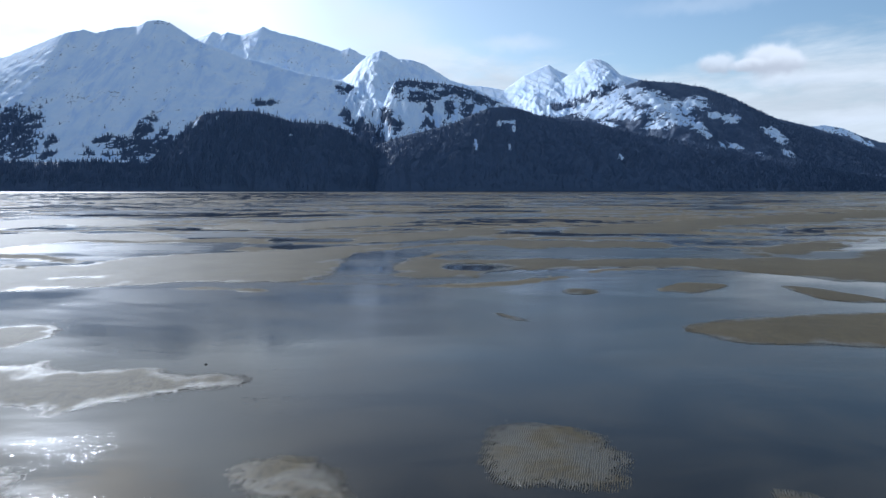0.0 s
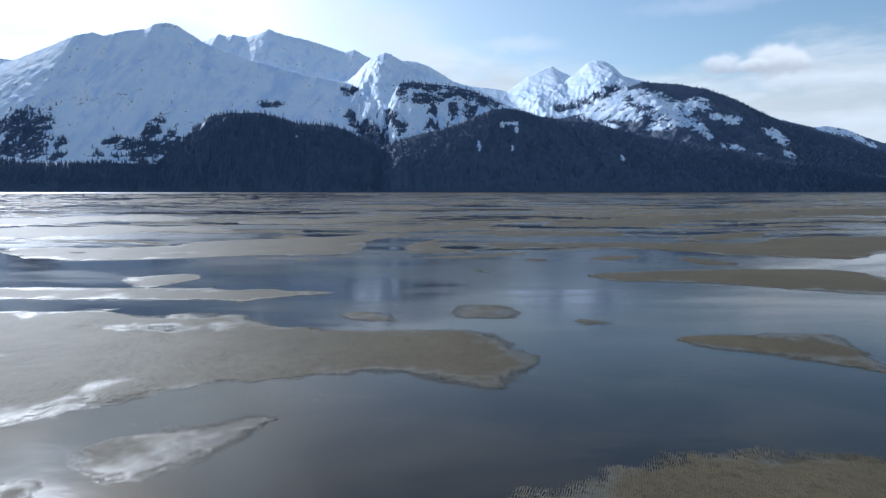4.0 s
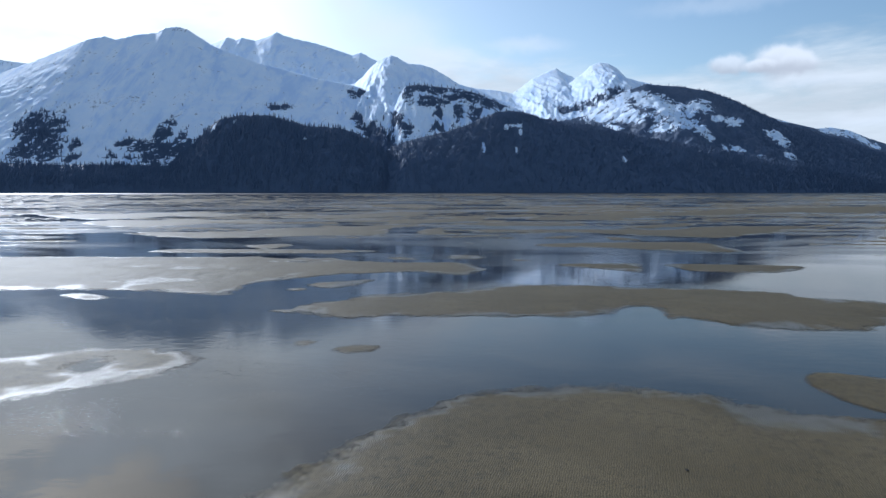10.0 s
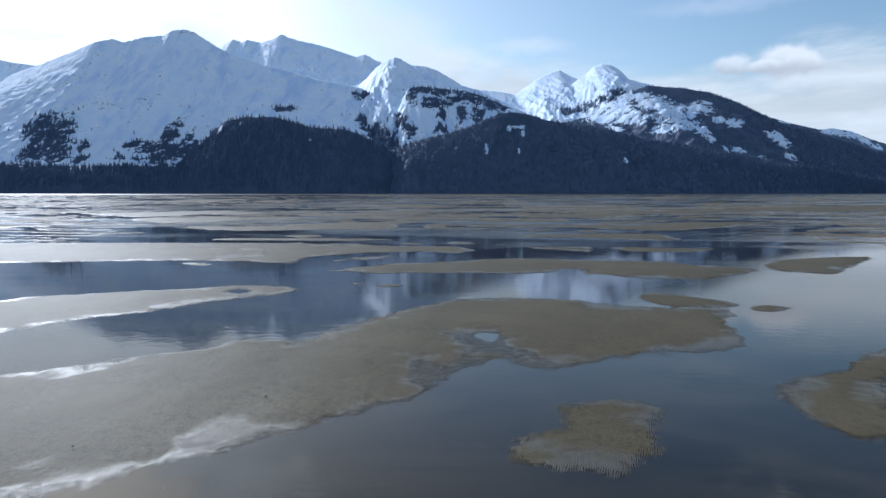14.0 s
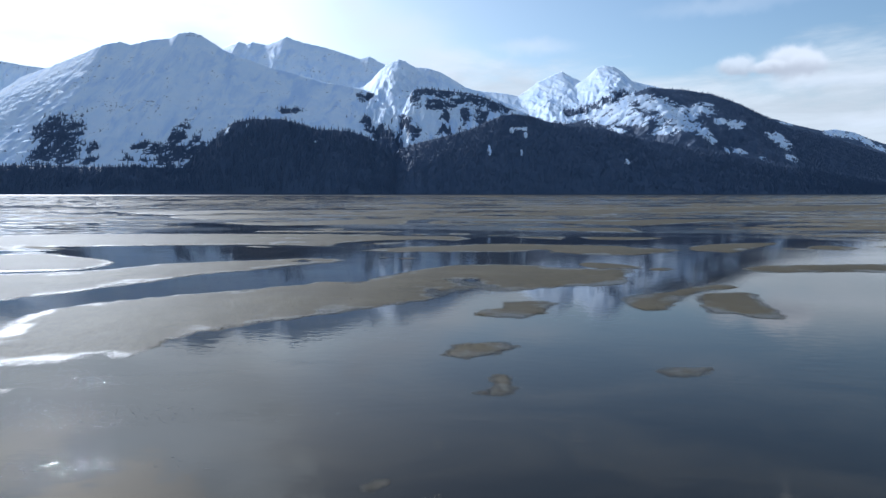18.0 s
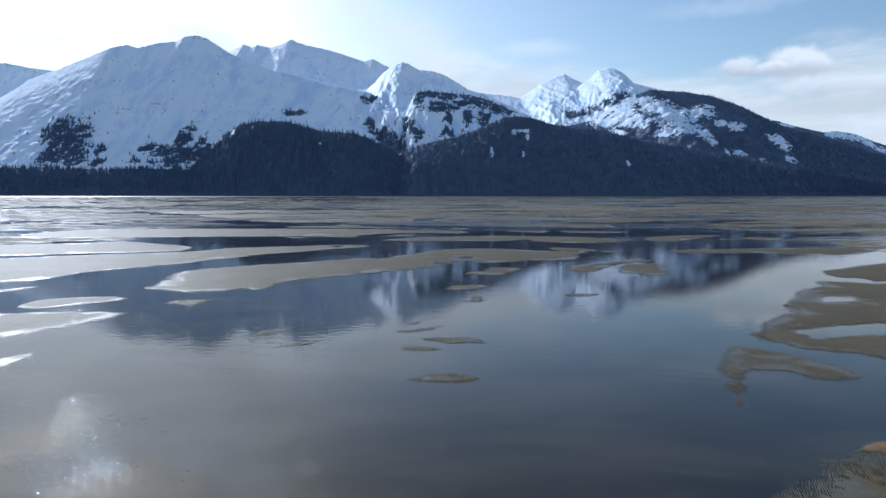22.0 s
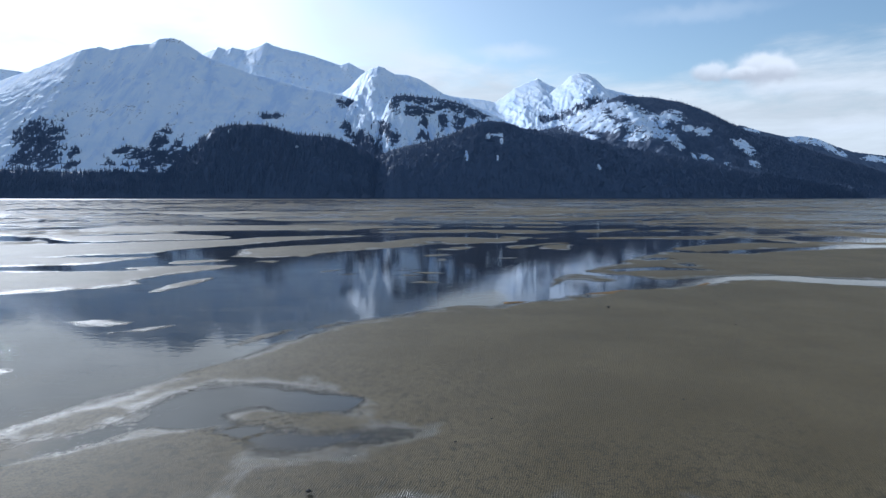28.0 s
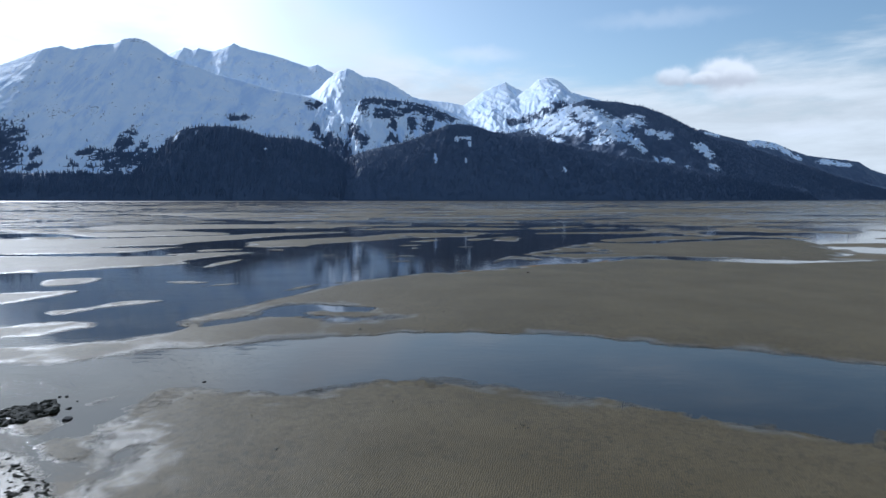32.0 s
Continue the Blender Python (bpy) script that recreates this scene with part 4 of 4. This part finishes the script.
sandbar("ripple", [(-7.4, -112.4), (-6.9, -111.3), (-5.8, -110.8), (-4.5, -109.5), (-4.2, -109.9), (-5.2, -111.1), (-6.6, -112.2)])
sandbar("ripple", [(-0.1, -107), (0.4, -106.6), (1.6, -106.2), (3.5, -104.8), (3.6, -105.4), (2.1, -106.8), (1.5, -107.7), (0.2, -107.6)])
sandbar("ripple", [(0.6, -104.8), (1.1, -104), (1.8, -104.2), (1.2, -105)])
sandbar("ripple", [(1.9, -109.6), (2.7, -109), (4.7, -108.7), (5.9, -109.5), (6.7, -110.9), (5.2, -110.8), (3.3, -110.7)])
sandbar("ripple", [(1.8, -118.8), (2.6, -118.2), (4.0, -117.8), (5.7, -118.2), (5.8, -119.0), (4.3, -119.9), (2.6, -119.5)])
sandbar("ripple", [(0.6, -112.3), (1.2, -111.5), (2.3, -111.6), (3.5, -112.3), (2.8, -113), (1.4, -113)])
sandbar("ripple", [(3.1, -86.2), (4.1, -84.2), (8, -84.5), (6.6, -87.1), (4.1, -88.1)])
sandbar("ripple", [(5.4, -92.8), (6, -91.3), (7.1, -92.1), (6.7, -94.8), (5.5, -94.9)])
sandbar("ripple", [(14.9, -90.3), (16.5, -89.5), (18.5, -89.8), (16.6, -91.8), (15.2, -91.6)])
sandbar("ripple", [(-23.9, -141.8), (-22.1, -140.5), (-18.5, -141.9), (-21, -143.4)])
sandbar("ripple", [(-18.5, -145.4), (-16.9, -143.8), (-14.7, -142.4), (-16, -144.8)])
sandbar("ripple", [(-4.1, -144.3), (-3.4, -142.8), (-2.3, -141.9), (-1.3, -141.4), (-2.5, -143.2), (-3.5, -144.3)])
sandbar("ripple", [(-8.6, -149.5), (-8.2, -148), (-7.5, -146.3), (-6.3, -144.7), (-5.2, -144.3), (-5.7, -146.3), (-7, -148.3), (-7.9, -149.6)])
sandbar("ripple", [(-16, -186), (-14.6, -186.7), (-12.1, -187.8), (-10.4, -188.6), (-10.2, -190), (-11, -190.6), (-12.6, -189.9), (-13.1, -190.5)])
sandbar("ripple", [(-12.7, -191.7), (-11.2, -192), (-9.7, -192.4), (-8.3, -194.2), (-6.9, -196), (-6.6, -197.9), (-8.7, -197.7)])
sandbar("stain", [(20.4, -127.6), (23.4, -126), (25.2, -124.9), (25.8, -125.2), (24.1, -126.6), (24.1, -127.7), (22, -128)])
sandbar("stain", [(11.8, -132.5), (13.1, -132.1), (14.1, -132.2), (12.8, -133.2), (11.7, -133.5)])
sandbar("stain", [(34.3, -121.8), (36.4, -119.5), (36.8, -120), (35.4, -121.8)])


# ---- stones, weed and rubble ----
def stone_material(name, a, b):
    m, gr, bs, out = material(name)
    pos = gr.node("ShaderNodeNewGeometry").outputs["Position"]
    n = gr.noise(pos, 14.0, 5.0, 0.65)
    gr.put(bs.inputs["Base Color"], gr.mix(gr.ramp(n, 0.3, 0.7), a, b))
    bs.inputs["Roughness"].default_value = 0.8
    bs.inputs["Specular IOR Level"].default_value = 0.2
    gr.put(bs.inputs["Normal"], gr.bump(n, 0.03, 0.8))
    return m


DARK_STONE = stone_material("dark_wet_rock", rgb(0.010, 0.010, 0.010), rgb(0.030, 0.028, 0.024))
WEED_STONE = stone_material("weed_grown_rock", rgb(0.008, 0.009, 0.005), rgb(0.032, 0.029, 0.014))


def stone_mesh(name, seed, mat):
    """A broken lump about one metre across, flattened below."""
    rng = random.Random(seed)
    bm = bmesh.new()
    bmesh.ops.create_icosphere(bm, subdivisions=2, radius=0.5)
    cuts = [(Vector((rng.uniform(-1, 1), rng.uniform(-1, 1), rng.uniform(-0.4, 1))).normalized(), rng.uniform(0.27, 0.42)) for _ in range(6)]
    for v in bm.verts:
        for n, d in cuts:
            over = v.co.dot(n) - d
            if over > 0:
                v.co -= n * over
        v.co += v.co.normalized() * 0.05 * noise.noise(v.co * 3.1 + Vector((seed, 0, 0)))
        v.co.z = v.co.z * 0.62 + 0.12
    me = bpy.data.meshes.new(name)
    bm.to_mesh(me)
    bm.free()
    me.materials.append(mat)
    return me


STONES = [stone_mesh("stone", k, DARK_STONE) for k in range(5)]
WEEDS = [stone_mesh("rock", 20 + k, WEED_STONE) for k in range(6)]
stone_rng = random.Random(12)


def stone(x, y, size, wide=1.0, ground=0.12):
    ob = new("stone", STONES[stone_rng.randrange(5)])
    ob.matrix_world = pose(x, y, ground, 0, 0, stone_rng.uniform(0, 360)) @ Matrix.Diagonal((size * wide, size, size * 0.8, 1))
    tagged(ob, "small dark stone lying on the wet silt", "stone", group="loose stones on the flats")


for x, y, size, wide, ground in (
        (-10.49, -188.50, 0.42, 1.6, 0),
        (-12.63, -185.69, 0.20, 1.4, 0),
        (-12.57, -185.25, 0.20, 1, 0),
        (-12.28, -185.18, 0.19, 1.5, 0),
        (-11.21, -187.02, 0.21, 1.8, 0),
        (-11.59, -189.47, 0.17, 1.3, 0),
        (-6.18, -183.04, 0.18, 1.5, 0),
        (-11.37, -185.93, 0.11, 1, 0),
        (-2.20, -188.99, 0.08, 1.8, 0.17),
        (4.08, -187.45, 0.11, 1.2, 0.2),
        (9.78, -190.95, 0.09, 1.6, 0.2),
        (9.89, -191.28, 0.09, 1.8, 0.2),
        (9.35, -191.31, 0.08, 1.4, 0.2),
        (9.66, -190.81, 0.09, 1, 0.2),
        (-0.30, -192.85, 0.07, 3, 0.17),
        (1.25, -170.54, 0.19, 1.3, 0.17),
        (17.38, -161.41, 0.21, 1.2, 0.2),
        (20.63, -136.17, 0.30, 1.2, 0.2),
        (17.29, -161.49, 0.13, 1.2, 0.2),
        (6.25, -166.45, 0.11, 1.4, 0.2),
        (7.92, -163.85, 0.14, 1.2, 0.2),
        (30.86, -134.56, 0.17, 1.2, 0.2),
        (28.23, -143.88, 0.21, 1.2, 0.2),
        (16.50, -172.23, 0.13, 1.3, 0.05),
        (17.34, -161.49, 0.14, 1.4, 0.2),
        (24.10, -166.71, 0.09, 3, 0.2),
        (20.49, -136.60, 0.16, 1.4, 0.2),
        (10.36, -48.99, 0.14, 1.4, 0.2),
        (13.51, -52.90, 0.12, 1.2, 0.2),
        (-1.26, -63.16, 0.09, 1, 0.2),
        (-5.98, -68.32, 0.16, 1, 0.2),
        (-11.68, -74.26, 0.10, 1.2, 0.2),
        (-13.52, 34.86, 0.19, 1, 0),
):
    stone(x, y, size, wide, ground)


def rubble(name, label, outline, count, low, high, seed):
    """Weed-grown rocks lying close together inside an outline; every rock is a part."""
    rng = random.Random(seed)
    line = smooth_outline(outline)
    lo, hi = line.min(0), line.max(0)
    bed = new(name)
    cx, cy = line.mean(0)
    bed.location = (float(cx), float(cy), 0)
    made = 0
    while made < count:
        x, y = rng.uniform(lo[0], hi[0]), rng.uniform(lo[1], hi[1])
        if inside_distance(np.array([x]), np.array([y]), line)[0] < 0:
            continue
        size = low + (high - low) * rng.random() ** 2.2
        ob = new("rock", WEEDS[rng.randrange(6)])
        ob.parent = bed
        ob.matrix_basis = pose(x - cx, y - cy, 0.0, rng.uniform(-12, 12), rng.uniform(-12, 12), rng.uniform(0, 360)) @ Matrix.Diagonal((size * rng.uniform(0.8, 1.5), size, size, 1))
        made += 1
    tagged(bed, label, "rocks")


rubble("rock_ledge", "low ledge of dark weed-covered rocks in the shallows", [(-15.9, -187.1), (-14.3, -187.1), (-13.2, -186.4), (-12.4, -186.0), (-11.7, -187.0), (-11.8, -188.3), (-12.4, -189.0), (-12.9, -189.3), (-14.0, -189.8)], 290, 0.14, 0.55, 5)
rubble("rock_bed", "bed of dark weedy cobbles at the water's edge", [(-12.2, -192.5), (-10.8, -192.7), (-9.6, -193.3), (-8.1, -194.7), (-7.0, -196.1), (-6.6, -197.9), (-8.7, -197.7)], 290, 0.08, 0.30, 6)
